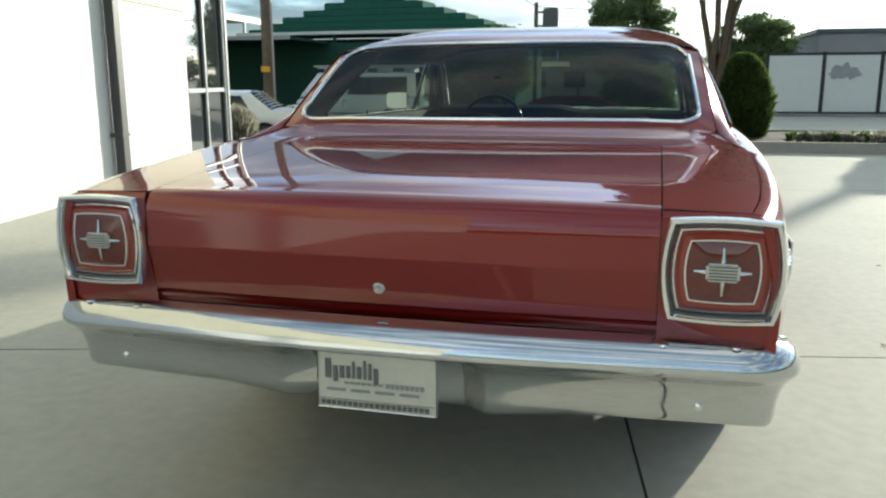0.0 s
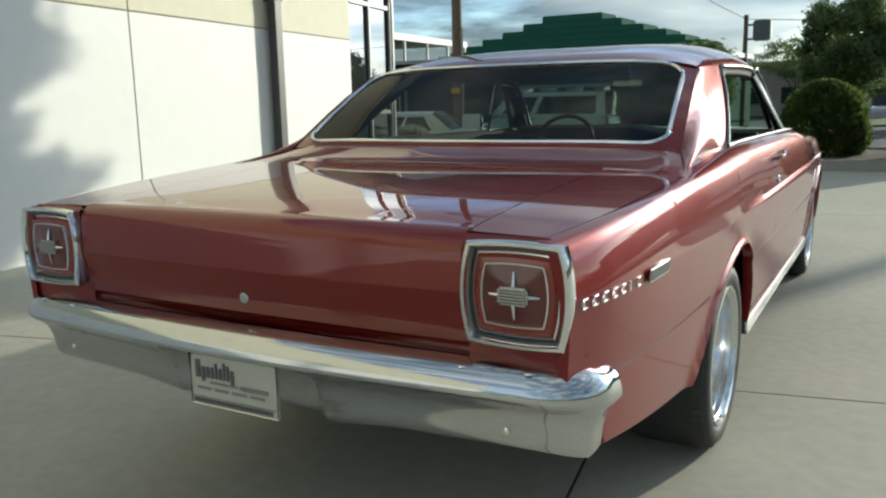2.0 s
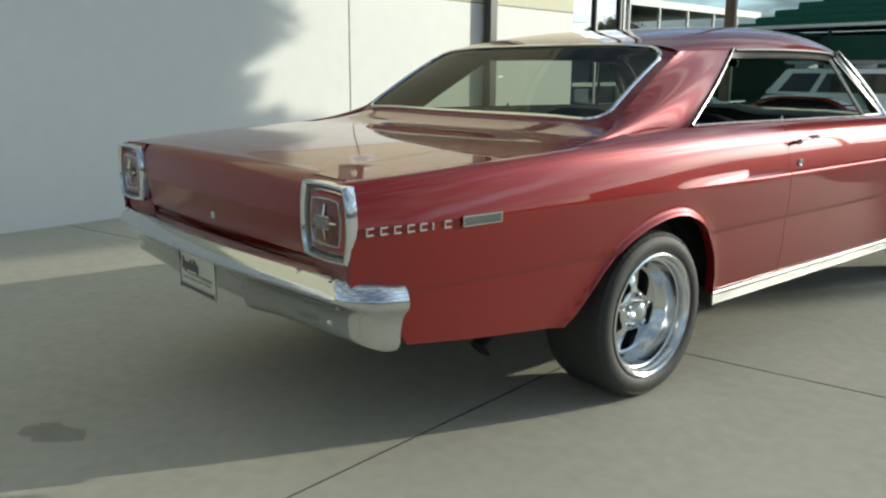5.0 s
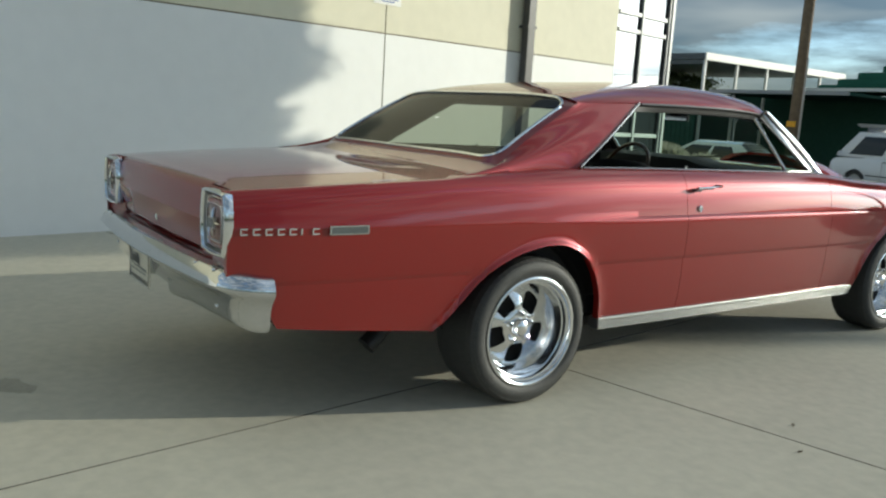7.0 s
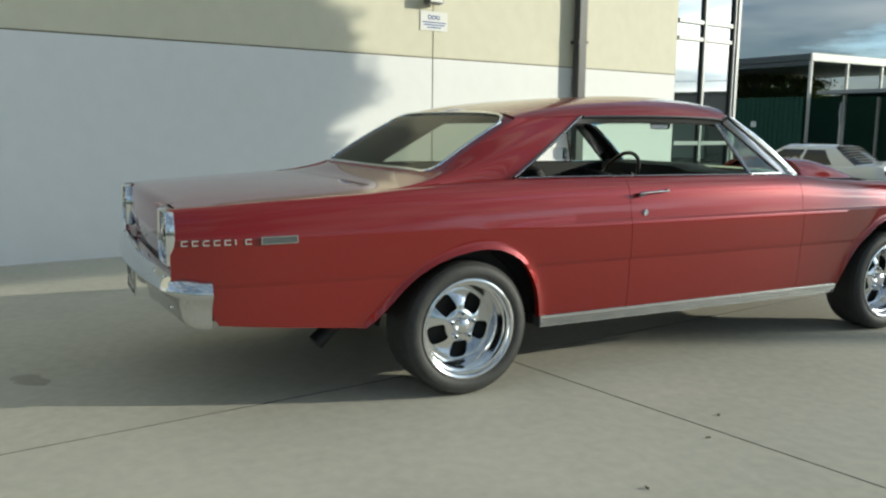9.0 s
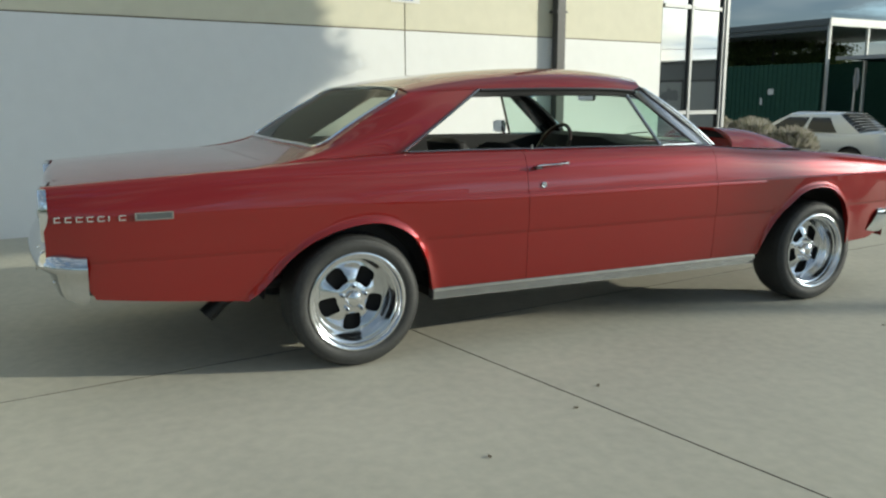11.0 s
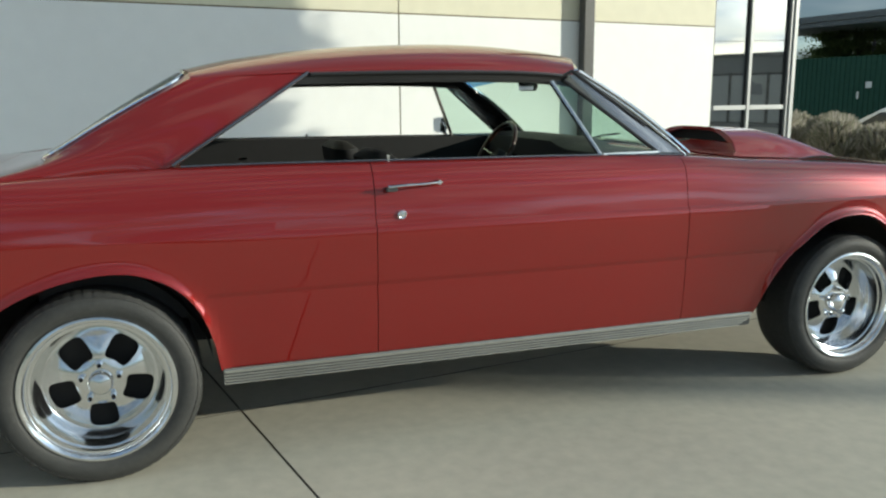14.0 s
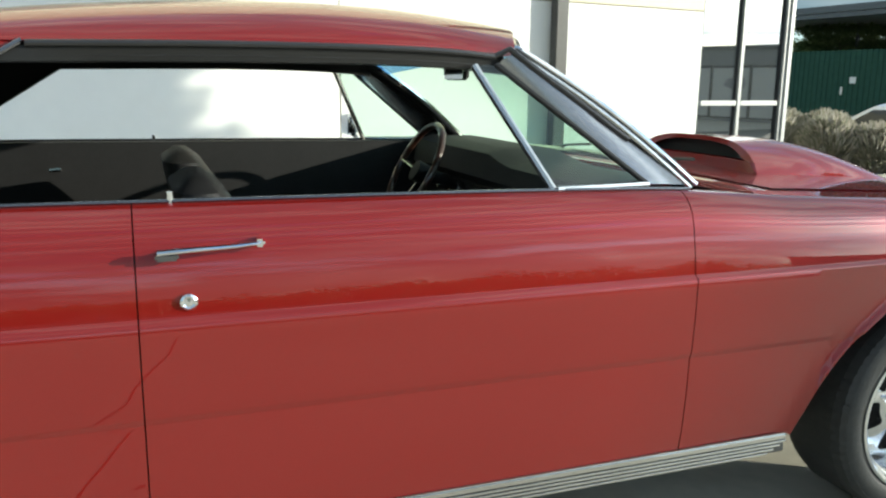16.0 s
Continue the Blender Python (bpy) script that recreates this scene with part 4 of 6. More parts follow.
# dealer plate in the bumper recess: bars stand in for its print
plate = part("dealer_plate", box(-0.139, 0.146, -1.353, -1.347, 0.443, 0.580, 0.006), PLATE_WHITE, car, "pale metal dealer plate with grey print")
part("plate_edge", tube([(-0.137, -1.355, 0.445), (0.144, -1.355, 0.445), (0.144, -1.355, 0.578), (-0.137, -1.355, 0.578)], 0.003, 6, closed=True), CHROME_DULL, plate)
part("plate_rim", box(-0.132, 0.139, -1.3560, -1.3535, 0.4655, 0.4675), CHROME_DULL, plate, "thin raised line above the lower print")
x = -0.118
for w, low, high in ((0.014, 0.516, 0.562), (0.010, 0.508, 0.546), (0.010, 0.518, 0.546), (0.009, 0.518, 0.546), (0.006, 0.518, 0.558), (0.010, 0.518, 0.546), (0.006, 0.518, 0.562), (0.007, 0.518, 0.556), (0.010, 0.510, 0.546)):
    part("print_bar", box(x, x + w, -1.3565, -1.3545, low, high), PLATE_INK, plate, "dark grey print")
    x += w + 0.0055
for x0, x1, z, h, step, ink in ((-0.072, 0.020, 0.504, 0.005, 0.0135, PLATE_PALE), (0.026, 0.116, 0.501, 0.010, 0.0115, PLATE_PALE), (-0.115, 0.116, 0.486, 0.006, 0.058, PLATE_PALE), (-0.130, 0.130, 0.451, 0.011, 0.0130, PLATE_INK)):
    for i in range(round((x1 - x0) / step)):
        part("print_line", box(x0 + i * step, x0 + (i + 0.78) * step, -1.3565, -1.3545, z, z + h), ink, plate, "short bar of print")


# tail lamps
def lamp_outline(cx, cz, w, h, bulge, n=8):
    """A square with bowed sides, in the xz plane."""
    pts = []
    cs = [(-w, -h), (w, -h), (w, h), (-w, h)]
    for k in range(4):
        (ax, az), (bx, bz) = cs[k], cs[(k + 1) % 4]
        for t in np.linspace(0, 1, n, endpoint=False):
            o = bulge * 4 * t * (1 - t)
            nx, nz = (bz - az), -(bx - ax)
            l = math.hypot(nx, nz)
            horiz = abs(nz) > abs(nx)
            o *= 0.35 if horiz else 1.0
            pts.append((cx + ax + (bx - ax) * t + nx / l * o, cz + az + (bz - az) * t + nz / l * o))
    return pts


def ring(cx, cz, steps_, y0):
    rows_ = []
    for w, h, bulge, dy in steps_:
        rows_.append([(x, y0 + dy, z) for x, z in lamp_outline(cx, cz, w, h, bulge)])
    return sheet(rows_, close_u=True)


def disc(cx, cz, w, h, bulge, y, dome=0.0):
    pts = lamp_outline(cx, cz, w, h, bulge)
    rows_ = []
    for f in (1.0, 0.7, 0.4, 0.05):
        rows_.append([(cx + (x - cx) * f, y - dome * (1 - f * f), cz + (z - cz) * f) for x, z in pts])
    return sheet(rows_, close_u=True)


for s in (1, -1):
    cx, cz, y0 = s * 0.729, 0.795, -1.282
    tl = part("tail_lamp", ring(cx, cz, [(0.106, 0.106, 0.016, 0.012), (0.107, 0.107, 0.016, -0.012), (0.103, 0.103, 0.016, -0.020), (0.097, 0.097, 0.015, -0.020), (0.094, 0.094, 0.015, -0.012)], y0), CHROME, car, "square chrome framed red tail lamp")
    part("bezel", ring(cx, cz, [(0.094, 0.094, 0.015, -0.012), (0.091, 0.091, 0.014, -0.006), (0.090, 0.089, 0.014, -0.008), (0.087, 0.086, 0.014, 0.004), (0.084, 0.083, 0.013, 0.004)], y0), BEZEL, tl, "grey painted bezel")
    part("inner_ring", ring(cx, cz, [(0.085, 0.084, 0.013, 0.004), (0.085, 0.084, 0.013, -0.004), (0.082, 0.081, 0.012, -0.006), (0.080, 0.079, 0.012, 0.0)], y0), CHROME, tl, "chrome inner ring")
    part("lens_rim", ring(cx, cz, [(0.0805, 0.0795, 0.012, 0.0), (0.074, 0.073, 0.011, -0.007), (0.065, 0.063, 0.010, -0.008)], y0), RED_LENS_RIM, tl, "orange red outer lens")
    part("centre_ring", ring(cx, cz, [(0.066, 0.064, 0.010, -0.007), (0.065, 0.063, 0.010, -0.013), (0.0625, 0.0605, 0.009, -0.013), (0.0615, 0.0595, 0.009, -0.006)], y0), CHROME, tl, "thin chrome ring")
    part("lens", disc(cx, cz, 0.062, 0.060, 0.009, y0 - 0.007, 0.006), RED_LENS, tl, "deep red lens")
    part("centre_block", box(cx - 0.033, cx + 0.033, y0 - 0.026, y0 - 0.008, cz - 0.019, cz + 0.019, 0.005), CHROME_DULL, tl, "chrome centre block")
    for k in range(5):
        part("block_rib", box(cx - 0.027, cx + 0.027, y0 - 0.0275, y0 - 0.0255, cz - 0.0145 + 0.0064 * k, cz - 0.0115 + 0.0064 * k), GREY_BEZEL, tl, "dark grey rib")
    for ax, az, bx, bz in ((0.033, 0, 0.056, 0), (-0.033, 0, -0.056, 0), (0, 0.019, 0, 0.050), (0, -0.019, 0, -0.050)):
        part("spike", tube([(cx + ax, y0 - 0.017, cz + az), (cx + bx, y0 - 0.013, cz + bz)], [0.0045, 0.002], 6), CHROME, tl)

# trunk lock
part("trunk_lock", lathe([(0.0, 0.0145), (-0.006, 0.0145), (-0.009, 0.011), (-0.009, 0.007), (-0.012, 0.005), (-0.012, 0.0005)], 20, "y", (-0.012, TAIL_Y + 0.006, 0.712)), CHROME_DULL, car, "round chrome trunk lock")

for s in (1, -1):
    # ribbed rocker moulding
    rock = part("rocker_moulding", box(*sorted((s * 0.865, s * 0.921)), 0.392, 2.488, 0.288, 0.344, 0.004), RIB_GROOVE, car, "ribbed bright metal sill moulding with dark grooves")
    part("top_band", box(*sorted((s * 0.9205, s * 0.931)), 0.391, 2.489, 0.328, 0.3445, 0.004), CHROME_DULL, rock, "plain bright upper band")
    for k, z in enumerate((0.2935, 0.3030, 0.3125, 0.3220)):
        part("rib", box(*sorted((s * 0.9205, s * 0.9295)), 0.392, 2.487 - 0.02 * (3 - k), z - 0.0031, z + 0.0031, 0.0012), CHROME_DULL, rock)
    # door handle and lock
    hx = half_width(1.02, 0.915)
    h = part("door_handle", tube([(s * (hx + 0.030), 0.955, 0.924), (s * (hx + 0.034), 1.0, 0.927), (s * (hx + 0.034), 1.09, 0.930), (s * (hx + 0.026), 1.140, 0.932)], [0.010, 0.009, 0.007, 0.006], 10, flat=0.6), CHROME, car, "chrome bar door handle")
    part("handle_base", box(*sorted((s * (hx - 0.01), s * (hx + 0.028))), 0.950, 0.992, 0.906, 0.921, 0.004), DARK_CHROME, h)
    part("handle_base", box(*sorted((s * (hx - 0.01), s * (hx + 0.03))), 1.130, 1.150, 0.924, 0.939, 0.005), CHROME, h)
    kx = half_width(1.006, 0.825)
    part("key_lock", lathe([(kx - 0.01, 0.016), (kx + 0.006, 0.016), (kx + 0.009, 0.012), (kx + 0.007, 0.008), (kx + 0.008, 0.0005)] if s > 0 else [(-kx + 0.01, 0.016), (-kx - 0.006, 0.016), (-kx - 0.009, 0.012), (-kx - 0.007, 0.008), (-kx - 0.008, 0.0005)], 18, "x", (0, 1.006, 0.825)), CHROME, car, "round chrome door lock")
    # model badge: plain bars and a small plaque
    badge = part("badge_plaque", box(-0.002, 0.002, -0.076, 0.076, -0.016, 0.016, 0.001), CHROME_DULL, car, "small chrome plaque", m=pose(s * (half_width(-0.87, 0.78) + 0.004), -0.870, 0.781, 0, 0, -s * 2.2))
    part("plaque_field", box(s * 0.002 - 0.001, s * 0.002 + 0.001, -0.070, 0.070, -0.012, 0.012), GREY_BEZEL, badge)
    for k in range(7):
        y, w_ = -1.250 + 0.0405 * k, (0.008 if k == 5 else 0.027)
        xb = half_width(y + 0.014, 0.778)
        strokes = [(y, y + w_, 0.7665, 0.7715), (y, y + w_, 0.7845, 0.7895)] if k != 5 else []
        strokes.append((y, y + 0.005, 0.7715, 0.7845) if k != 5 else (y, y + 0.006, 0.7665, 0.7895))
        for ya_, yb_, z0, z1 in strokes:
            part("badge_bar", box(*sorted((s * (xb - 0.004), s * (xb + 0.003))), ya_, yb_, z0, z1, 0.0012), CHROME, car, "chrome badge bar")
# exhaust
for s in (1, -1):
    part("exhaust_pipe", tube([(s * 0.66, -0.25, 0.40), (s * 0.67, -0.46, 0.39), (s * 0.68, -0.58, 0.335), (s * 0.685, -0.655, 0.272)], [0.028, 0.03, 0.036, 0.040], 16), RUBBER_SEAL, car, "blackened exhaust tailpipe")


# wheels
def wheel(y, s, r, x_out, width, dish):
    """Tyre and five-slot polished alloy wheel; x_out is the outer sidewall."""
    rim = r * 0.742
    m = pose(0, y, r)
    tyre = [(x_out - width, rim), (x_out - width, r * 0.86), (x_out - width + 0.02, r * 0.965), (x_out - width + 0.05, r), (x_out - 0.05, r), (x_out - 0.020, r * 0.975), (x_out - 0.005, r * 0.92), (x_out, r * 0.86),
            (x_out - 0.002, r * 0.80), (x_out - 0.010, rim + 0.004), (x_out - 0.02, rim - 0.004)]
    w = part("wheel", lathe([(s * a, b) for a, b in [(x_out - width + 0.03, rim - 0.02), (x_out - 0.030, rim + 0.0), (x_out - 0.012, rim + 0.003), (x_out - 0.005, rim + 0.001), (x_out - 0.003, rim - 0.006), (x_out - 0.008, rim - 0.014), (x_out - 0.020, rim - 0.017), (x_out - 0.023, rim - 0.020), (x_out - 0.024, rim - 0.026), (x_out - 0.040, rim - 0.028), (x_out - 0.043, rim - 0.034), (x_out - dish * 0.62, rim - 0.037), (x_out - dish * 0.68, rim - 0.042), (x_out - dish + 0.030, rim * 0.79), (x_out - dish + 0.014, rim * 0.76), (x_out - dish + 0.007, rim * 0.735)]], 56), POLISHED, car, "polished five-slot alloy wheel", m=m)
    tob = part("tyre", lathe([(s * a, b) for a, b in tyre], 64), RUBBER, w, "black low-profile tyre")
    tob.parent = w
    # shoulder blocks of the tread
    bm = bmesh.new()
    for k in range(64):
        rows_ = []
        for f in (0.0, 0.36, 0.72):
            a = (k + f) * math.tau / 64
            rows_.append([(s * px, math.cos(a) * pr, math.sin(a) * pr) for px, pr in ((x_out - 0.11, r + 0.0015), (x_out - 0.048, r + 0.0015), (x_out - 0.021, r * 0.975 + 0.0025), (x_out - 0.008, r * 0.935 + 0.0025), (x_out - 0.012, r * 0.93))])
        sheet(rows_, bm, weld=False)
    part("tread", bm, RUBBER, w, "worn tread shoulder blocks", smooth=False)
    # face with five slots, dished towards the hub
    bm = bmesh.new()
    face_r, qc, hq = rim * 0.752, rim * 0.511, rim * 0.181

    def depth(q):
        return lerp_table([(0.0, 0.002), (0.25, 0.004), (0.33, 0.012), (0.5, 0.024), (0.68, 0.034), (0.76, 0.036)], q / rim)

    def slot_half(q):
        u = (q - qc) / hq
        if abs(u) >= 1:
            return 0.0
        return rim * 0.188 * (1 + 0.10 * u) * (1 - abs(u) ** 4.2) ** (1 / 4.2) / q * 5 / math.tau
    us_ = [-1, -0.996, -0.98, -0.95, -0.9, -0.82, -0.7, -0.5, -0.25, 0, 0.25, 0.5, 0.7, 0.82, 0.9, 0.95, 0.98, 0.996, 1]
    grid = []
    for q in [0.020, 0.035, 0.05, rim * 0.27, rim * 0.30] + [qc + hq * u for u in us_] + [rim * 0.71, rim * 0.73, face_r]:
        row, e = [], slot_half(q)
        for sec in range(5):
            for d in [-0.5 + (0.5 - e) * j / 8 for j in range(9)] + [e + (0.5 - e) * j / 8 for j in range(9)]:
                a = (sec + d) * math.tau / 5
                crown = 0.009 * (0.5 - 0.5 * math.cos(math.tau * d)) * math.sin(math.pi * min(1, max(0, (q / rim - 0.25) / 0.47)))
                row.append(bm.verts.new((s * (x_out - dish + 0.045 - depth(q) + crown), math.cos(a) * q, math.sin(a) * q)))
        grid.append(row)
    for ra, rb in zip(grid, grid[1:]):
        for strip in range(10):
            for j in range(strip * 9, strip * 9 + 8):
                bm.faces.new((ra[j], ra[j + 1], rb[j + 1], rb[j]))
    bmesh.ops.remove_doubles(bm, verts=bm.verts, dist=0.0002)
    for v in [v for v in bm.verts if not v.link_faces]:
        bm.verts.remove(v)
    rim_edges = [e for e in bm.edges if len(e.link_faces) == 1]
    res = bmesh.ops.extrude_edge_only(bm, edges=rim_edges)
    for v in [g_ for g_ in res["geom"] if isinstance(g_, bmesh.types.BMVert)]:
        v.co.x -= s * 0.022
    face = part("wheel_face", bm, POLISHED, w)
    part("hub_cap", lathe([(s * (x_out - dish + 0.040), 0.040), (s * (x_out - dish + 0.062), 0.039), (s * (x_out - dish + 0.072), 0.033), (s * (x_out - dish + 0.078), 0.020), (s * (x_out - dish + 0.080), 0.001)], 24), POLISHED, w, "polished hub cap")
    for k in range(5):
        a = math.tau * (k + 0.5) / 5
        part("lug_nut", lathe([(s * (x_out - dish + 0.030), 0.0125), (s * (x_out - dish + 0.062), 0.0115), (s * (x_out - dish + 0.064), 0.0075), (s * (x_out - dish + 0.050), 0.0065), (s * (x_out - dish + 0.050), 0.0005)], 12, centre=(0, math.cos(a) * 0.060, math.sin(a) * 0.060)), CHROME, w, "chrome wheel nut")
        # black disc: the shade inside the hollow nut is put in as colour
        part("nut_bore_shade", lathe([(s * (x_out - dish + 0.0515), 0.0062), (s * (x_out - dish + 0.0518), 0.0005)], 10, centre=(0, math.cos(a) * 0.060, math.sin(a) * 0.060)), DARK, w, "black disc standing for the shade in an open nut")
    part("brake_drum", lathe([(s * (x_out - dish - 0.02), 0.001), (s * (x_out - dish - 0.02), rim - 0.06), (s * (x_out - width + 0.03), rim - 0.05)], 32), DARK, w, "dark brake drum")
    for o in w.children:
        o.matrix_parent_inverse = Matrix()
        o.matrix_basis = Matrix()
    # five slots: one at the bottom
    w.matrix_basis = pose(0, y, r, 90 + 180)
    return w


for s in (1, -1):
    wheel(R_AXLE + 0.01, s, 0.318, 0.925, 0.29, 0.135)
    wheel(F_AXLE, s, 0.313, 0.905, 0.25, 0.13)


# interior
def seat(x, y, w, parent):
    st = part("front_seat", box(x - w / 2, x + w / 2, y + 0.02, y + 0.55, 0.46, 0.60, 0.05), VINYL, parent, "black vinyl front seat")
    rows = []
    for v in np.linspace(0, 1, 10):
        z = 0.56 + 0.42 * v
        yy = y + 0.05 - 0.17 * v
        ww = w / 2 * (1 - 0.12 * v ** 3)
        th = 0.095 * (1 - 0.35 * v ** 4)
        rows.append([(x + ww * math.copysign(abs(math.cos(a)) ** 0.5, math.cos(a)), yy + th * math.copysign(abs(math.sin(a)) ** 0.7, math.sin(a)), z) for a in np.linspace(0, math.tau, 28, endpoint=False)])
    rows.append([(x + (p[0] - x) * 0.6, yy + (p[1] - yy) * 0.4, 1.008) for p in rows[-1]])
    rows.append([(x, yy, 1.014) for p in rows[-1]])
    part("backrest", sheet(rows, close_u=True), VINYL, st)
    return st


for x in (-0.36, 0.36):
    seat(x, 1.18, 0.52, car)
bench = part("rear_seat", box(-0.62, 0.62, 0.08, 0.55, 0.44, 0.60, 0.05), VINYL, car, "black vinyl rear bench")
part("backrest", box(-0.62, 0.62, -0.02, 0.12, 0.55, 0.93, 0.05), VINYL, bench)
part("parcel_shelf", box(-0.70, 0.70, -0.24, 0.06, 0.935, 0.965, 0.01), VINYL, car, "black parcel shelf")
rows = []
for x in steps(-0.74, 0.74, 0.08):
    up = 0.030 * min(max((0.12 - x) / 0.1, 0), 1)
    rows.append([(x, 2.40, 0.955), (x, 2.26, 0.985 + up), (x, 2.08, 0.990 + up), (x, 2.02, 0.972 + up), (x, 2.00, 0.92), (x, 2.05, 0.85), (x, 2.08, 0.70), (x, 2.2, 0.6)])
dash = part("dashboard", sheet(rows), VINYL, car, "black padded dashboard")
part("dash_trim", box(-0.68, 0.68, 2.02, 2.032, 0.885, 0.905, 0.003), CHROME_DULL, dash, "bright dashboard strip")
for x in (-0.52, -0.40, -0.28, 0.0, 0.06):
    part("dial", lathe([(2.03, 0.028), (2.015, 0.028), (2.015, 0.024), (2.02, 0.023), (2.02, 0.0005)], 16, "y", (x, 0.01, 0.855)), CHROME_DULL, dash)
# steering wheel
hub = Vector((-0.38, 1.885, 0.915))
tilt = Matrix.Rotation(radians(62), 4, "X")
circle = [hub + (tilt @ Vector((0.182 * math.cos(a), 0.182 * math.sin(a), 0))) for a in np.linspace(0, math.tau, 40, endpoint=False)]
DARKWOOD = material("dark_wood_rim", (0.06, 0.025, 0.015), 0.3, 0, 40, 0.4, coat=0.6)
sw = part("steering_wheel", tube(circle, 0.013, 10, closed=True), DARKWOOD, car, "dark wood rim steering wheel with bright spokes")
for a in (0.15, math.pi - 0.15, -math.pi / 2):
    part("spoke", tube([hub + tilt @ Vector((0.03 * math.cos(a), 0.03 * math.sin(a), -0.03)), hub + tilt @ Vector((0.176 * math.cos(a), 0.176 * math.sin(a), 0))], 0.010, 8, flat=0.4), CHROME_DULL, sw)
part("hub", tube([hub + tilt @ Vector((0, 0, -0.05)), hub + tilt @ Vector((0, 0, 0.0))], 0.04, 16), VINYL, sw)
part("column", tube([hub + tilt @ Vector((0, 0, -0.05)), Vector((-0.38, 2.12, 0.85))], 0.025, 12), VINYL, sw)
# mirrors
im = part("inner_mirror", box(-0.09, 0.09, 1.890, 1.910, 1.240, 1.284, 0.008), VINYL, car, "inside mirror on a bright stalk")
part("stalk", tube([(0, 1.911, 1.262), (0, 1.935, 1.30), (0, 1.950, 1.345)], 0.007, 8), CHROME, im)
part("mirror_glass", box(-0.083, 0.083, 1.887, 1.8895, 1.244, 1.280), CHROME, im)
wm = part("door_mirror", box(-1.000, -0.862, 1.755, 1.795, 1.008, 1.098, 0.012), CHROME, car, "rectangular chrome door mirror")
part("mirror_stalk", tube([(-0.87, 1.80, 0.985), (-0.90, 1.79, 1.01)], 0.012, 8), CHROME, wm)
part("mirror_glass", box(-0.993, -0.869, 1.752, 1.7545, 1.015, 1.091), CHROME, wm)
# door lock knobs and winder
for s in (1, -1):
    part("lock_knob", tube([(s * 0.845, 0.985, 0.98), (s * 0.845, 0.985, 1.022)], 0.007, 8), CHROME, car, "chrome lock knob")
part("window_winder", tube([(-0.80, 0.62, 0.90), (-0.79, 0.66, 0.905)], 0.008, 8), CHROME, car, "chrome window winder")
# wipers
for x0 in (-0.45, 0.12):
    part("wiper", tube([(x0, 2.50, 0.985), (x0 + 0.22, 2.44, 1.01), (x0 + 0.45, 2.40, 1.03)], 0.005, 6), RUBBER_SEAL, car, "black wiper blade")


# ---- street: trees, bushes, poles, vehicles, buildings ----
def leaf_cloud(bm, centre, radii, count, size, rng, hollow=0.25, clump=None, soft=False):
    """Many small leaf blades inside an uneven ellipsoid, gathered in clumps."""
    c = Vector(centre)
    clumps = clump or [c]
    verts, faces = [], []
    for _ in range(count):
        while True:
            d = Vector((rng.uniform(-1, 1), rng.uniform(-1, 1), rng.uniform(-1, 1)))
            if hollow < d.length < 1:
                break
        if soft:
            d = Vector((rng.gauss(0, 0.55), rng.gauss(0, 0.55), rng.gauss(-0.1, 0.6)))
        base = clumps[rng.randrange(len(clumps))]
        lump = 0.75 + 0.5 * noise.noise(d.normalized() * 2.3 + base)
        p = base + Vector((d.x * radii[0], d.y * radii[1], d.z * radii[2])) * lump
        a = Vector((rng.uniform(-1, 1), rng.uniform(-1, 1), rng.uniform(-1, 1))).normalized()
        b = a.orthogonal().normalized()
        s = size * rng.uniform(0.6, 1.3)
        k = len(verts)
        verts += [p - a * s, p + b * s * 0.38, p + a * s, p - b * s * 0.38]
        faces.append((k, k + 1, k + 2, k + 3))
    return verts, faces


def raw_part(name, verts, faces, mat, parent, label=""):
    me = bpy.data.meshes.new(name)
    me.from_pydata([tuple(v) for v in verts], [], faces)
    me.materials.append(mat)
    ob = new(name, me)
    ob.parent = parent
    return tagged(ob, label)


def limb(bm, a, b, ra, rb, rng, n=6, wob=0.06):
    a, b = Vector(a), Vector(b)
    pts = [a.lerp(b, k / n) + Vector((rng.uniform(-wob, wob), rng.uniform(-wob, wob), 0)) * (1 if 0 < k < n else 0) for k in range(n + 1)]
    tube(pts, [ra + (rb - ra) * k / n for k in range(n + 1)], 8, bm)
    return pts


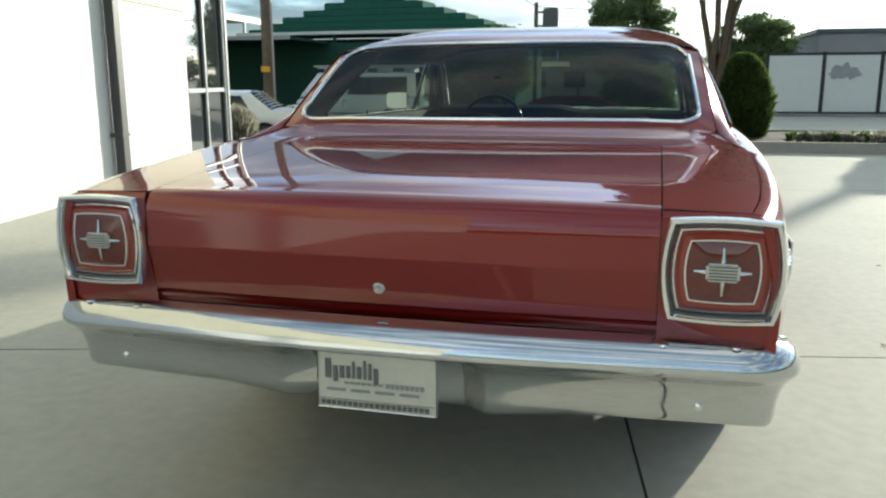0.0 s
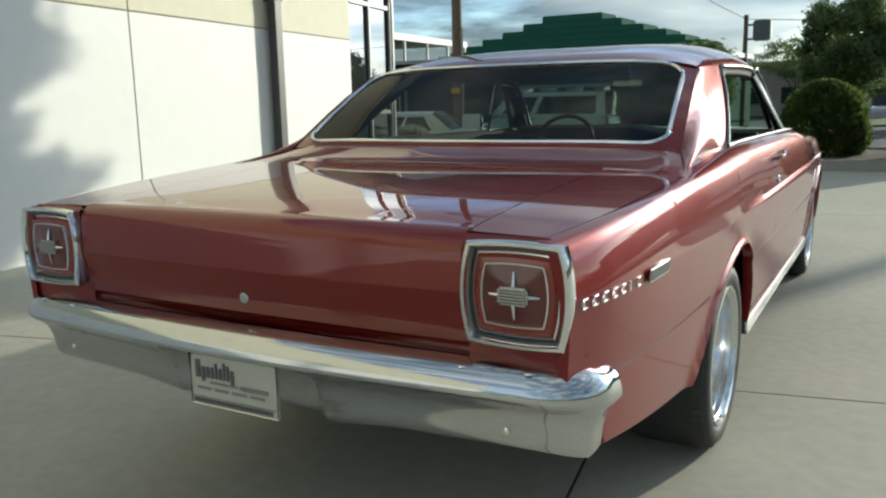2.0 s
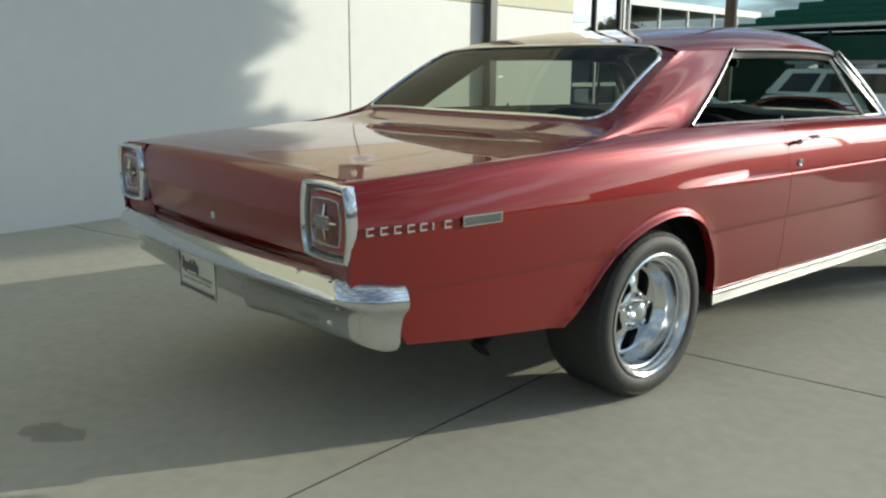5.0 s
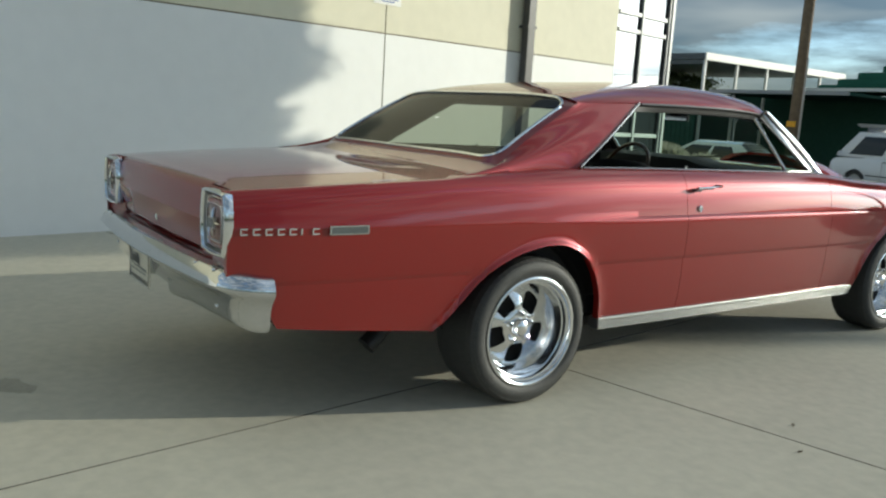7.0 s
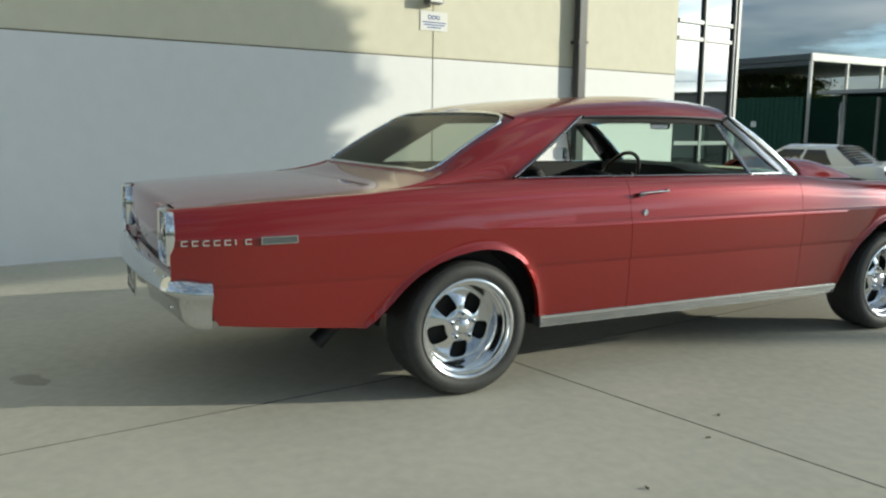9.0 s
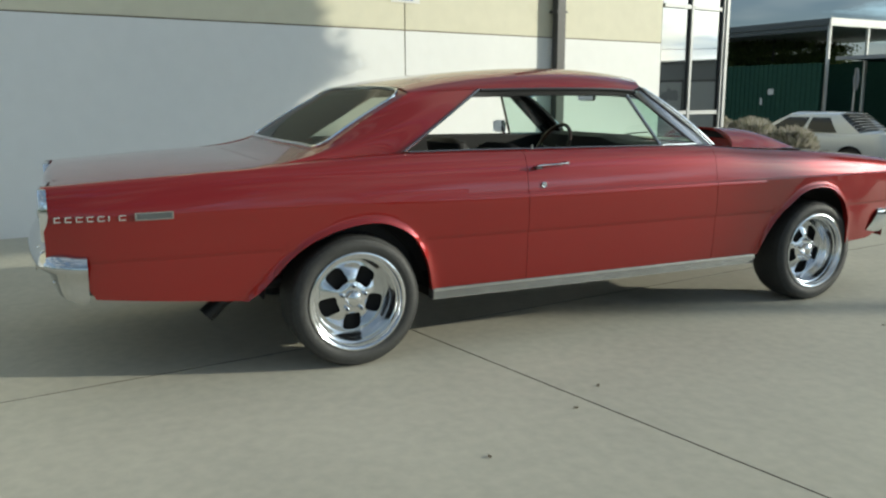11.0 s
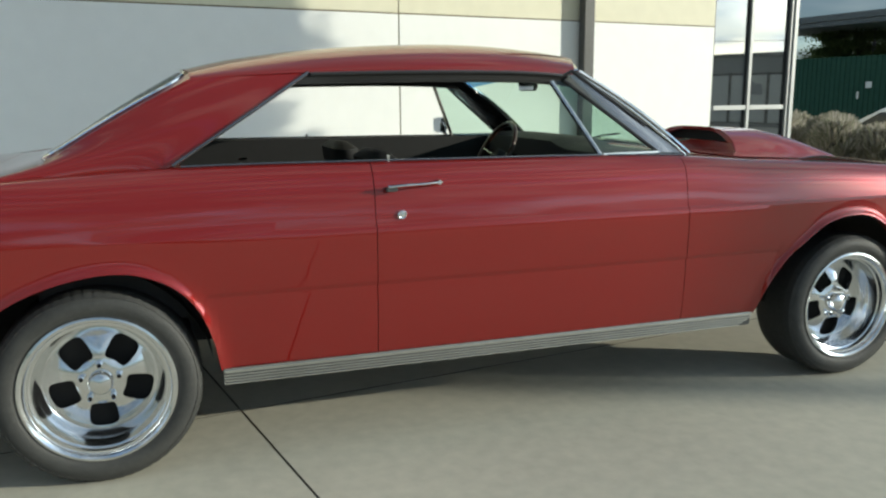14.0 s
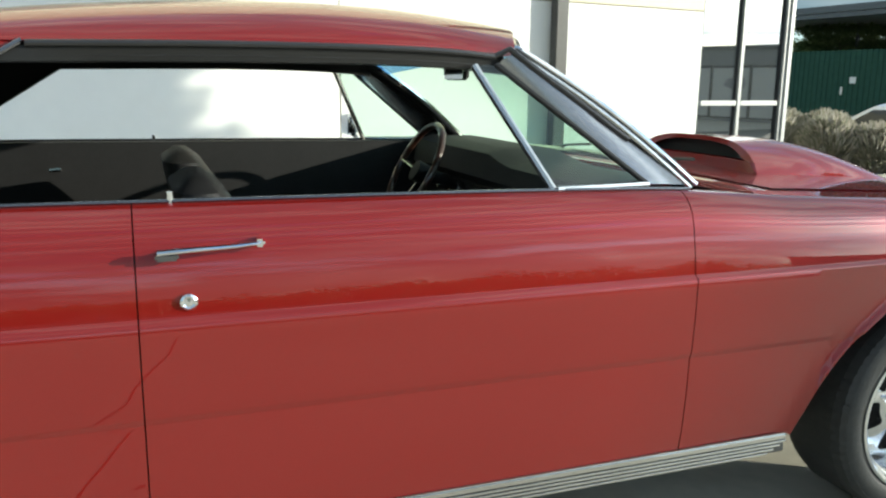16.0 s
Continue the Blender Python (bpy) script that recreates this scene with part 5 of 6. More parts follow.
def tree(x, y, z0, crown, radii, leaves, size, seed, label, stems=4, fork=1.5, leaf=LEAF, clumps=26, spread=0.38, shift=0.0, lobe=None):
    rng = random.Random(seed)
    t = thing("tree", label, "tree", at=pose(x, y, z0))
    bm = bmesh.new()
    top = Vector((rng.uniform(-0.05, 0.05), 0, fork))
    limb(bm, (0, 0, -0.1), top, 0.10, 0.085, rng, 6, 0.015)
    cl = []
    cz = crown
    for k in range(stems):
        a = math.tau * k / stems + rng.uniform(-0.3, 0.3)
        end = Vector((math.cos(a) * radii[0] * 0.5, math.sin(a) * radii[1] * 0.5, cz + rng.uniform(-0.3, 0.7) * radii[2] * 0.6))
        pts = limb(bm, top, end, 0.055, 0.025, rng, 7, 0.04)
        for q in pts[3:]:
            e2 = q + Vector((rng.uniform(-1, 1) * radii[0] * 0.55, rng.uniform(-1, 1) * radii[1] * 0.55, rng.uniform(0.0, 0.8)))
            limb(bm, q, e2, 0.022, 0.008, rng, 4, 0.04)
    part("trunk", bm, BARK, t, "grey-brown branching trunk")
    for _ in range(clumps):
        while True:
            d = Vector((rng.uniform(-1, 1), rng.uniform(-1, 1), rng.uniform(-1, 1)))
            if d.length < 1:
                break
        cl.append(Vector((shift * (1 + 0.8 * max(0.0, d.z)) + d.x * radii[0], d.y * radii[1], cz + d.z * radii[2])))
    if lobe:
        dx, lz, rx, ry, rz, count = lobe
        for _ in range(count):
            cl.append(Vector((dx + rng.uniform(-1, 1) * rx, rng.uniform(-1, 1) * ry, lz + rng.uniform(-1, 1) * rz)))
    verts, faces = leaf_cloud(None, (0, 0, cz), (radii[0] * spread, radii[1] * spread, radii[2] * spread * 0.7), leaves, size, rng, 0.0, cl, spread < 0.3)
    raw_part("crown", verts, faces, leaf, t)
    return t


tree(1.55, 12.1, 0.12, 4.85, (1.95, 1.6, 1.75), 140000, 0.07, 3, "garden tree with several stems and an airy green crown", stems=7, fork=0.8, clumps=80, spread=0.34, shift=0.42, lobe=(-0.30, 3.35, 0.80, 1.0, 0.55, 34))


def bush(x, y, z0, w, h, n, size, seed, label, mat, name="bush", shape="egg"):
    rng = random.Random(seed)
    t = thing(name, label, "bush", at=pose(x, y, z0))
    verts, faces = [], []
    for _ in range(n):
        a, u = rng.uniform(0, math.tau), rng.random()
        zz = u * h
        r = w / 2 * ((max(0.0, 1 - ((u - 0.38) / 0.62) ** 1.8) ** 0.6 if u > 0.38 else 1 - 0.22 * ((0.38 - u) / 0.38) ** 2) if shape == "egg" else math.sqrt(max(0, 1 - (u * 0.95) ** 2)))
        r *= 1 + 0.18 * noise.noise((math.cos(a) * 2 + x, math.sin(a) * 2, zz * 2.5))
        r *= rng.uniform(0.72, 1.03)
        p = Vector((math.cos(a) * r, math.sin(a) * r, zz))
        d = Vector((math.cos(a), math.sin(a), rng.uniform(0.2, 1.6))).normalized()
        s = d.orthogonal().normalized() * rng.uniform(-1, 1) + d.cross(d.orthogonal()).normalized() * rng.uniform(-1, 1)
        s.normalize()
        l = size * rng.uniform(0.6, 1.4)
        k = len(verts)
        verts += [p - s * l * 0.25, p + s * l * 0.25, p + d * l]
        faces.append((k, k + 1, k + 2))
    for _ in range(n // 4 if name == "lavender_bush" else 0):
        a, q = rng.uniform(0, math.tau), math.sqrt(rng.random()) * 0.92
        p = Vector((math.cos(a) * q * w / 2, math.sin(a) * q * w / 2, h * math.sqrt(max(0.05, 1 - q * q)) * 0.9))
        d = Vector((math.cos(a) * q * 0.7 + rng.uniform(-0.15, 0.15), math.sin(a) * q * 0.7 + rng.uniform(-0.15, 0.15), 1)).normalized()
        side, l = d.orthogonal().normalized() * 0.011, rng.uniform(0.14, 0.30)
        k = len(verts)
        verts += [p - side * 0.5, p + side * 0.5, p + d * l * 0.8 + side, p + d * l, p + d * l * 0.8 - side]
        faces.append((k, k + 1, k + 2, k + 3, k + 4))
    raw_part("foliage", verts, faces, mat, t)
    bm = bmesh.new()
    limb(bm, (0, 0, -0.1), (0, 0, h * 0.5), 0.05, 0.02, rng)
    part("stem", bm, BARK, t)
    return t


bush(2.05, 12.75, 0.12, 1.02, 1.42, 16000, 0.09, 5, "dense egg-shaped green conifer in the garden bed", CONIFER, "conifer")
bush(0.22, 12.6, 0.12, 1.36, 1.22, 14000, 0.09, 6, "dense rounded green conifer in the garden bed", CONIFER, "conifer")
# this third one is unseen, added right of the view to shade the yard
bush(5.6, 12.6, 0.12, 1.5, 1.5, 6000, 0.09, 7, "dense rounded green conifer in the garden bed", CONIFER, "conifer")
rng = random.Random(11)
for k in range(16):
    gx = 2.9 + 0.17 * k + rng.uniform(-0.05, 0.05)
    bush(gx, 11.6 + 0.1 * rng.random() + 0.16 * (gx - 2), 0.12, 0.34, 0.12, 130, 0.09, 40 + k, "low tuft of dry grass in the garden bed", LAVENDER if k % 3 else CONIFER, "grass_tuft", "dome")
for k, (lx, ly, lw, lh) in enumerate(((-9.9, 12.3, 1.1, 0.86), (-9.2, 12.7, 1.1, 0.84), (-8.6, 12.2, 1.0, 0.78), (-8.05, 12.7, 0.9, 0.66), (-9.5, 11.8, 1.0, 0.8))):
    bush(lx, ly, -0.17, lw, lh, 3600, 0.15, 60 + k, "grey-green lavender bush with pale dry flower spikes", LAVENDER, "lavender_bush", "dome")

# far trees
for k, (fx, fy, cr, rd, n, lb) in enumerate((
        (-0.8, 36, 3.6, (1.85, 1.8, 2.2), 34000, "broad dark green street tree"),
        (4.6, 36, 3.0, (1.7, 1.6, 1.3), 26000, "rounded dark green street tree"),
        (-5.0, 58, 3.9, (3.4, 2.4, 1.4), 9000, "distant olive green tree"),
        (-6.3, 32.6, 2.3, (1.6, 1.0, 1.5), 26000, "olive green shrub tree at the corner of the green building"),
        (-31.0, 36, 3.7, (4.6, 3.0, 1.5), 30000, "dark tree behind the green fence"))):
    tree(fx, fy, -0.5, cr, rd, n, 0.095, 70 + k, lb, 4, 1.4, FAR_LEAF, 120, 0.26)

# utility poles and wires
def pole(x, y, z0, h, r, label, tag=False, arm=True):
    p = thing("utility_pole", label, "utility pole", at=pose(x, y, z0))
    part("post", tube([(0, 0, -0.2), (0, 0, h * 0.5), (0, 0, h)], [r, r * 0.93, r * 0.82], 14), WOOD_POLE, p)
    if arm:
        part("crossarm", box(-0.9, 0.9, -0.06, 0.06, h - 0.6, h - 0.48, 0.01), WOOD_POLE, p)
    if tag:
        part("tag", box(-r * 0.9, r * 0.9, -r - 0.012, -r + 0.01, 1.93, 2.10, 0.004), YELLOW, p, "orange-yellow warning tag")
        part("conduit", tube([(r + 0.03, -0.02, 0), (r + 0.03, -0.02, 4.0)], 0.03, 8), ALU, p, "grey cable conduit")
    return p


pole(-11.3, 21.0, -0.54, 10.5, 0.17, "tall weathered wooden power pole with an orange tag", True)
pole(-5.9, 42.0, -0.5, 5.6, 0.13, "distant wooden power pole with a transformer", arm=False)
tr = thing("transformer", "grey transformer box mounted on the distant pole", "transformer", at=pose(-5.1, 42.0, 3.8))
part("tank", box(-0.42, 0.42, -0.3, 0.3, 0, 1.0, 0.06), GREY_BEZEL, tr)
part("arm", box(-0.7, -0.3, -0.05, 0.05, 0.05, 0.15, 0.01), GREY_BEZEL, tr)
part("arm", box(-0.7, -0.3, -0.05, 0.05, 0.75, 0.85, 0.01), GREY_BEZEL, tr)
# out of view: added to cast the soft shadow band across yard and fender
pole(14.2, 32.3, -0.13, 13.5, 0.15, "unseen tall wooden pole added for the soft shadow band it casts")
for k, (a, b, sag) in enumerate((((-11.4, 21, 9.4), (-60, 48, 9.5), 1.2), ((-11.2, 21, 9.4), (-5.9, 42, 4.9), 0.4), ((-11.3, 21, 6.8), (-40, 20, 6.2), 0.5), ((-5.9, 42, 4.9), (30, 50, 5.2), 0.7))):
    pts = [Vector(a).lerp(Vector(b), t) - Vector((0, 0, sag * 4 * t * (1 - t))) for t in np.linspace(0, 1, 14)]
    part("power_cable", tube(pts, 0.018, 5), RUBBER_SEAL, None)
    tagged(bpy.data.objects["power_cable" if k == 0 else f"power_cable.{k:03d}"], "thin black overhead power cable", "cable", "power cables")

# stop-sign pole seen edge-on
ss = thing("road_sign", "road sign on a thin post seen almost edge-on", "road sign", at=pose(-14.3, 22.2, -0.54, 0, 0, -38))
part("post", tube([(0, 0, 0), (0, 0, 2.7)], 0.03, 8), ALU, ss)
part("sign_plate", lathe([(0.035, 0.001), (0.035, 0.38), (0.045, 0.38), (0.045, 0.001)], 8, "y", (0, 0, 2.35)), ALU, ss, "pale back of an eight-sided plate")


# vehicles
def vehicle(name, label, category, at, length, width, hood, belt, roof, glasshouse, paint, deck=None, wheel_r=0.3, wheels=(0.18, 0.80), van=False):
    """A simple car: x runs from the nose (0) to the tail (length); the body is lofted, the glasshouse leans in."""
    c = thing(name, label, category, at=at)
    W = width / 2
    deck = deck or belt
    top = [(0, hood * 0.72), (0.12, hood), (length * 0.25, belt - 0.03), (length * 0.3, belt), (length * 0.78, belt), (length * 0.9, deck), (length - 0.06, deck - 0.06), (length, deck - 0.25)]
    wx = [length * wheels[0], length * wheels[1]]
    rows_ = []
    for x in sorted(set(steps(0, length, 0.09) + [w + d for w in wx for d in (-wheel_r - 0.06, -wheel_r - 0.05, wheel_r + 0.05, wheel_r + 0.06)])):
        if x < 0 or x > length:
            continue
        zt = smooth_table(top, x)
        e = min(x, length - x)
        w = W * (1 - 0.16 * max(0, 1 - e / 0.35) ** 2)
        zb = 0.22
        for q in wx:
            if abs(x - q) < wheel_r + 0.055:
                zb = max(zb, wheel_r + math.sqrt(max(0, (wheel_r + 0.055) ** 2 - (x - q) ** 2)))
        zs_ = [max(z, zb) for z in (0.22, 0.35, 0.5, 0.62)]
        zs_ += [max(z, zb) for z in (zt - 0.12, zt - 0.04, zt)]
        ws_ = [w - 0.06, w - 0.01, w, w, w - 0.015, w - 0.05, w - 0.13]
        half = list(zip(ws_, zs_))
        rows_.append([(x, -a, b) for a, b in half] + [(x, 0, zt + 0.02)] + [(x, a, b) for a, b in reversed(half)])
    bm = sheet(rows_)
    for xe in (0, length):
        es = [e for e in bm.edges if len(e.link_faces) == 1 and all(abs(v.co.x - xe) < 1e-4 for v in e.verts)]
        if es:
            bmesh.ops.contextual_create(bm, geom=es)
    part("body", bm, paint, c)
    part("underbody", box(0.25, length - 0.25, -W + 0.12, W - 0.12, 0.2, min(belt, 0.8) - 0.1), DARK, c)
    (b0, b1), (r0, r1) = glasshouse
    lean = 0.06 if van else 0.17

    def gh(x_f, t, side, out=0.0):
        xl, xh = b0 + (b1 - b0) * x_f, r0 + (r1 - r0) * x_f
        zl = belt - 0.03
        bulge = 0.05 * math.sin(math.pi * t / 2) * (1 if van else 0.4)
        return Vector((xl + (xh - xl) * t, side * (W - 0.09 - lean * t * t + out + bulge * 0), zl + (roof - 0.05 - zl) * t))
    cols = np.linspace(0, 1, 9)
    rows_ = []
    for f in cols:
        left = [gh(f, t, -1) for t in (0, 0.4, 0.75, 0.93, 1.0)]
        right = [gh(f, t, 1) for t in (1.0, 0.93, 0.75, 0.4, 0)]
        m_ = (left[-1] + right[0]) / 2 + Vector((0, 0, 0.055))
        rows_.append(left + [left[-1].lerp(m_, 0.5) + Vector((0, 0, 0.018)), m_, right[0].lerp(m_, 0.5) + Vector((0, 0, 0.018))] + right)
    bm = sheet(rows_)
    gh_ob = part("cabin", bm, paint, c)
    # windscreen and rear glass close the ends
    for f, nm in ((0.0, "windscreen"), (1.0, "rear_glass")):
        rows_ = [[gh(f, t, -1).lerp(gh(f, t, 1), q) + Vector(((-0.02 if f == 0 else 0.02) * math.sin(math.pi * q), 0, 0.05 * t * math.sin(math.pi * q))) for q in np.linspace(0, 1, 7)] for t in (0, 0.3, 0.6, 0.98)]
        part(nm, sheet(rows_), GLASS_DARK, c, "dark glass")
    spans = ((0.06, 0.36), (0.40, 0.93)) if van else ((0.05, 0.46), (0.49, 0.80))
    for side in (-1, 1):
        for a, b in spans:
            b_ = min(b, 0.52) if van and a > 0.3 and side > 0 else b
            rows_ = [[gh(f, t, side, 0.006) for f in np.linspace(a + (0.03 if a < 0.1 else 0), b_ - 0.01, 4)] for t in (0.10, 0.45, 0.84)]
            part("side_window", sheet(rows_), GLASS_DARK, c, "dark tinted side glass")
        for f in ((0.38,) if van else (0.475, )):
            xd = b0 + (b1 - b0) * f
            part("door_handle", box(xd + 0.02, xd + 0.16, side * (W - 0.004) - 0.02, side * (W - 0.004) + 0.02, belt - 0.16, belt - 0.13, 0.006), paint if not van else DARK, c)
            part("door_gap", box(xd, xd + 0.008, side * W * 0.995 - 0.006, side * W * 0.995 + 0.006, 0.34, belt - 0.14), DARK, c)
        part("side_trim", box(length * 0.3, length * 0.7, side * W - 0.012, side * W + 0.012, 0.50, 0.54, 0.004), GREY_BEZEL, c)
        part("tail_lamp", box(length - 0.20, length - 0.012, side * (W - 0.26) - 0.13, side * (W - 0.26) + 0.135, deck - 0.26, deck - 0.13, 0.02) if not van else box(length - 0.05, length + 0.012, side * (W - 0.2) - 0.07, side * (W - 0.2) + 0.07, 0.75, 1.1, 0.02), RED_LENS_RIM, c, "red tail lamp")
        part("head_lamp", box(0.02, 0.25, side * (W - 0.28) - 0.16, side * (W - 0.28) + 0.16, hood * 0.78, hood * 0.78 + 0.14, 0.03), GLASS_CLEAR, c, "clear head lamp")
        part("door_mirror", box(b0 + 0.18, b0 + 0.28, side * (W + 0.08) - 0.08, side * (W + 0.08) + 0.08, belt, belt + 0.14, 0.03), paint, c)
        for q in wx:
            wl = part("wheel", lathe([(side * a, b) for a, b in ((W - 0.22, wheel_r * 0.6), (W - 0.22, wheel_r), (W - 0.05, wheel_r), (W - 0.02, wheel_r * 0.9), (W - 0.02, wheel_r * 0.68))], 28, "y", (q, 0, wheel_r)), RUBBER, c, "black tyre with grey rim")
            part("rim", lathe([(side * a, b) for a, b in ((W - 0.03, wheel_r * 0.68), (W - 0.045, wheel_r * 0.6), (W - 0.04, wheel_r * 0.3), (W - 0.03, 0.002))], 20, "y", (q, 0, wheel_r)), ALU, wl)
    part("rear_bumper", box(length - 0.25, length + 0.04, -W + 0.06, W - 0.06, 0.32, 0.52, 0.05), paint, c)
    part("front_bumper", box(-0.04, 0.2, -W + 0.06, W - 0.06, 0.26, 0.48, 0.05), paint, c)
    return c


sedan = vehicle("car", "white four-door sedan parked at the street", "car", pose(-12.08, 14.89, -0.49, 0, 0, 14), 4.4, 1.70, 0.80, 0.92, 1.40, ((1.15, 3.75), (1.95, 3.15)), CAR_WHITE, 0.98)
for k in range(7):
    part("louvre", box(3.20 + 0.075 * k, 3.255 + 0.075 * k, -0.55, 0.55, 1.352 - 0.055 * k, 1.364 - 0.055 * k), GREY_BEZEL, sedan, "dark grey rear window louvre")
part("spoiler", box(4.05, 4.30, -0.66, 0.66, 1.02, 1.05, 0.012), CAR_WHITE, sedan, "white boot spoiler")
for s in (-1, 1):
    part("spoiler_leg", box(4.12, 4.22, s * 0.55 - 0.03, s * 0.55 + 0.03, 0.95, 1.025, 0.005), CAR_WHITE, sedan)

van = vehicle("van", "white delivery van with a ladder rack on its roof", "van", pose(-12.0, 25.2, -0.54, 0, 0, -3), 4.7, 1.70, 1.0, 1.12, 1.95, ((0.25, 4.66), (0.95, 4.60)), CAR_WHITE, 1.12, 0.32, (0.22, 0.78), True)
rack = part("roof_rack", box(0.9, 4.7, -0.66, -0.60, 2.06, 2.10, 0.01), ALU, van, "pale roof rack")
for y in (-0.3, 0.0, 0.3, 0.62):
    part("ladder_rail", box(0.6, 5.0, y - 0.03, y + 0.03, 2.11, 2.18, 0.01), ALU, rack)
for x in (1.2, 2.2, 3.2, 4.2):
    part("cross_bar", box(x, x + 0.05, -0.7, 0.7, 1.93, 2.10, 0.01), ALU, rack)

ute = vehicle("pickup", "blue-white pickup parked down the side street", "car", pose(0.65, 44.5, -0.5, 0, 0, 87), 4.6, 1.7, 0.85, 0.95, 1.55, ((1.2, 2.9), (1.7, 2.7)), CAR_SILVER, 0.95)

# green building with a stepped tile-shaped roof front
GB = pose(-6.3, 35.0, -0.54, 0, 0, -3)
gb = thing("green_building", "green clad building with a stepped green roof and white gutter", "building", at=GB)
part("wall", box(-24, 0, 2.2, 2.5, 0, 3.7), GREEN, gb)
for k in range(80):
    part("cladding_rib", box(-24 + 0.3 * k, -24 + 0.3 * k + 0.06, 2.16, 2.2, 0, 3.7), GREEN, gb)
part("veranda_roof", box(-13.6, 0.05, -0.4, 2.6, 3.76, 3.86, 0.01), GREEN, gb)
part("gutter", box(-13.7, 0.1, -0.55, -0.40, 3.80, 3.95, 0.02), WHITE_PAINT, gb, "white gutter")
for x in (-12.4, -8.4, -4.2, -0.1):
    part("post", box(x - 0.06, x + 0.06, -0.35, -0.23, 0, 3.76, 0.01), GREEN, gb)
steps_x = [(-13.2, 4.12), (-12.3, 4.40), (-11.4, 4.70), (-10.3, 5.00), (-9.2, 5.34), (-8.2, 5.66)]
for k, (xa, z) in enumerate(steps_x):
    left, right = xa, -13.3 - xa
    part("roof_step", box(left, right, -0.2 + 0.12 * k, 2.4, 3.86 if k == 0 else steps_x[k - 1][1] - 0.03, z, 0.05), GREEN_ROOF, gb, "dark green stepped roof sheet")
part("side_wall", box(-0.2, 0.0, 2.5, 9, 0, 3.5), GREEN, gb)
part("barge_board", box(-0.1, 0.08, 2.61, 9, 3.52, 3.75, 0.01), WHITE_PAINT, gb, "white barge board")

# open steel carport and green fence beside it
CPX, CPY = -20.6, 28.3
cp = thing("carport", "open white steel framed carport with a flat roof", "carport", at=pose(CPX, CPY, -0.54, 0, 0, 4))
part("roof", box(-14, 0, 0, 13, 4.85, 4.98), WHITE_PAINT, cp)
part("fascia", box(-0.02, 0.06, -0.05, 13, 4.72, 5.05, 0.01), WHITE_PAINT, cp, "cream fascia")
part("fascia", box(-14, -0.02, -0.06, 0.0, 4.76, 5.03, 0.01), GREY_BEZEL, cp, "grey front fascia")
for y in (0.05, 2.6, 5.2, 7.8, 10.4, 12.8):
    part("post", box(-0.10, 0.02, y - 0.06, y + 0.06, 0, 4.74, 0.01), WHITE_PAINT, cp)
for y in (0.05, 6.4):
    part("post", box(-8.1, -7.98, y - 0.06, y + 0.06, 0, 4.86, 0.01), GREY_BEZEL, cp)
part("beam", box(-14, 0.0, 0.02, 0.14, 4.55, 4.75, 0.01), GREY_BEZEL, cp)
part("lean_to", box(0.0, 6.2, 0.6, 6, 3.34, 3.46, 0.01), GREEN, cp, "low green lean-to roof")
part("lean_to_gutter", box(0.0, 6.3, 0.5, 0.6, 3.32, 3.48, 0.01), ALU, cp)
fence = thing("metal_fence", "tall dark green corrugated metal fence", "fence", at=pose(CPX, CPY - 0.3, -0.54, 0, 0, 4))
part("sheet", box(-24, 0.0, -0.03, 0.0, 0, 3.2), GREEN, fence)
for k in range(96):
    part("rib", box(-24 + 0.25 * k, -24 + 0.25 * k + 0.07, -0.06, -0.03, 0, 3.2), GREEN, fence)
part("notice", box(-2.6, -2.3, -0.075, -0.062, 1.9, 2.15, 0.004), WHITE_PAINT, fence, "small white notice")
part("notice", box(-3.0, -2.9, -0.075, -0.062, 1.45, 1.75, 0.004), WHITE_PAINT, fence, "small white notice")
back = part("back_wall", box(-24, 7.4, 0, 0.3, 0, 3.4), GREEN, None, m=pose(CPX + 6, CPY + 6.4, -0.54, 0, 0, 4))
tagged(back, "dark green wall at the back of the lean-to", "wall")

# cream panelled fence across the side street, and the long grey building behind it
pf = thing("panel_fence", "cream panelled gate fence with dark steel posts", "fence", at=pose(4.0, 26.2, 0.0, 0, 0, 3))
for k in range(5):
    part("panel", box(0.08 + 1.74 * k, 1.70 + 1.74 * k, -0.03, 0.03, 0.06, 1.86, 0.01), FENCE_M, pf)
    part("post", box(1.71 + 1.74 * k, 1.81 + 1.74 * k, -0.06, 0.06, 0, 1.98, 0.01), FRAME_DARK, pf)
part("post", box(-0.03, 0.07, -0.06, 0.06, 0, 1.98, 0.01), FRAME_DARK, pf)
part("rail", box(0.07, 8.8, -0.045, 0.045, 1.87, 1.95, 0.01), FRAME_DARK, pf)
part("rail", box(0.07, 8.8, -0.04, 0.04, 0.0, 0.055, 0.01), FRAME_DARK, pf)
drive = part("driveway", sheet([[(x, y, ground_z(x, y) + 0.03) for x in steps(2.6, 13, 0.8)] for y in steps(17.5, 26.0, 0.8)]), CONCRETE)
tagged(drive, "pale concrete driveway in front of the panel fence", "driveway", kind="structure")
STAIN = material("grey_stain", (0.36, 0.37, 0.37), 0.7, 0, 4, 0.2)
rng = random.Random(4)
bm = bmesh.new()
cen = bm.verts.new((2.45, -0.034, 1.32))
ringv = [bm.verts.new((2.45 + 0.52 * math.cos(a) * rng.uniform(0.6, 1.2), -0.034, 1.32 + 0.26 * math.sin(a) * rng.uniform(0.5, 1.3))) for a in np.linspace(0, math.tau, 30, endpoint=False)]
for k in range(30):
    bm.faces.new((cen, ringv[k], ringv[(k + 1) % 30]))
part("stain", bm, STAIN, pf, "grey weather stain", smooth=False)
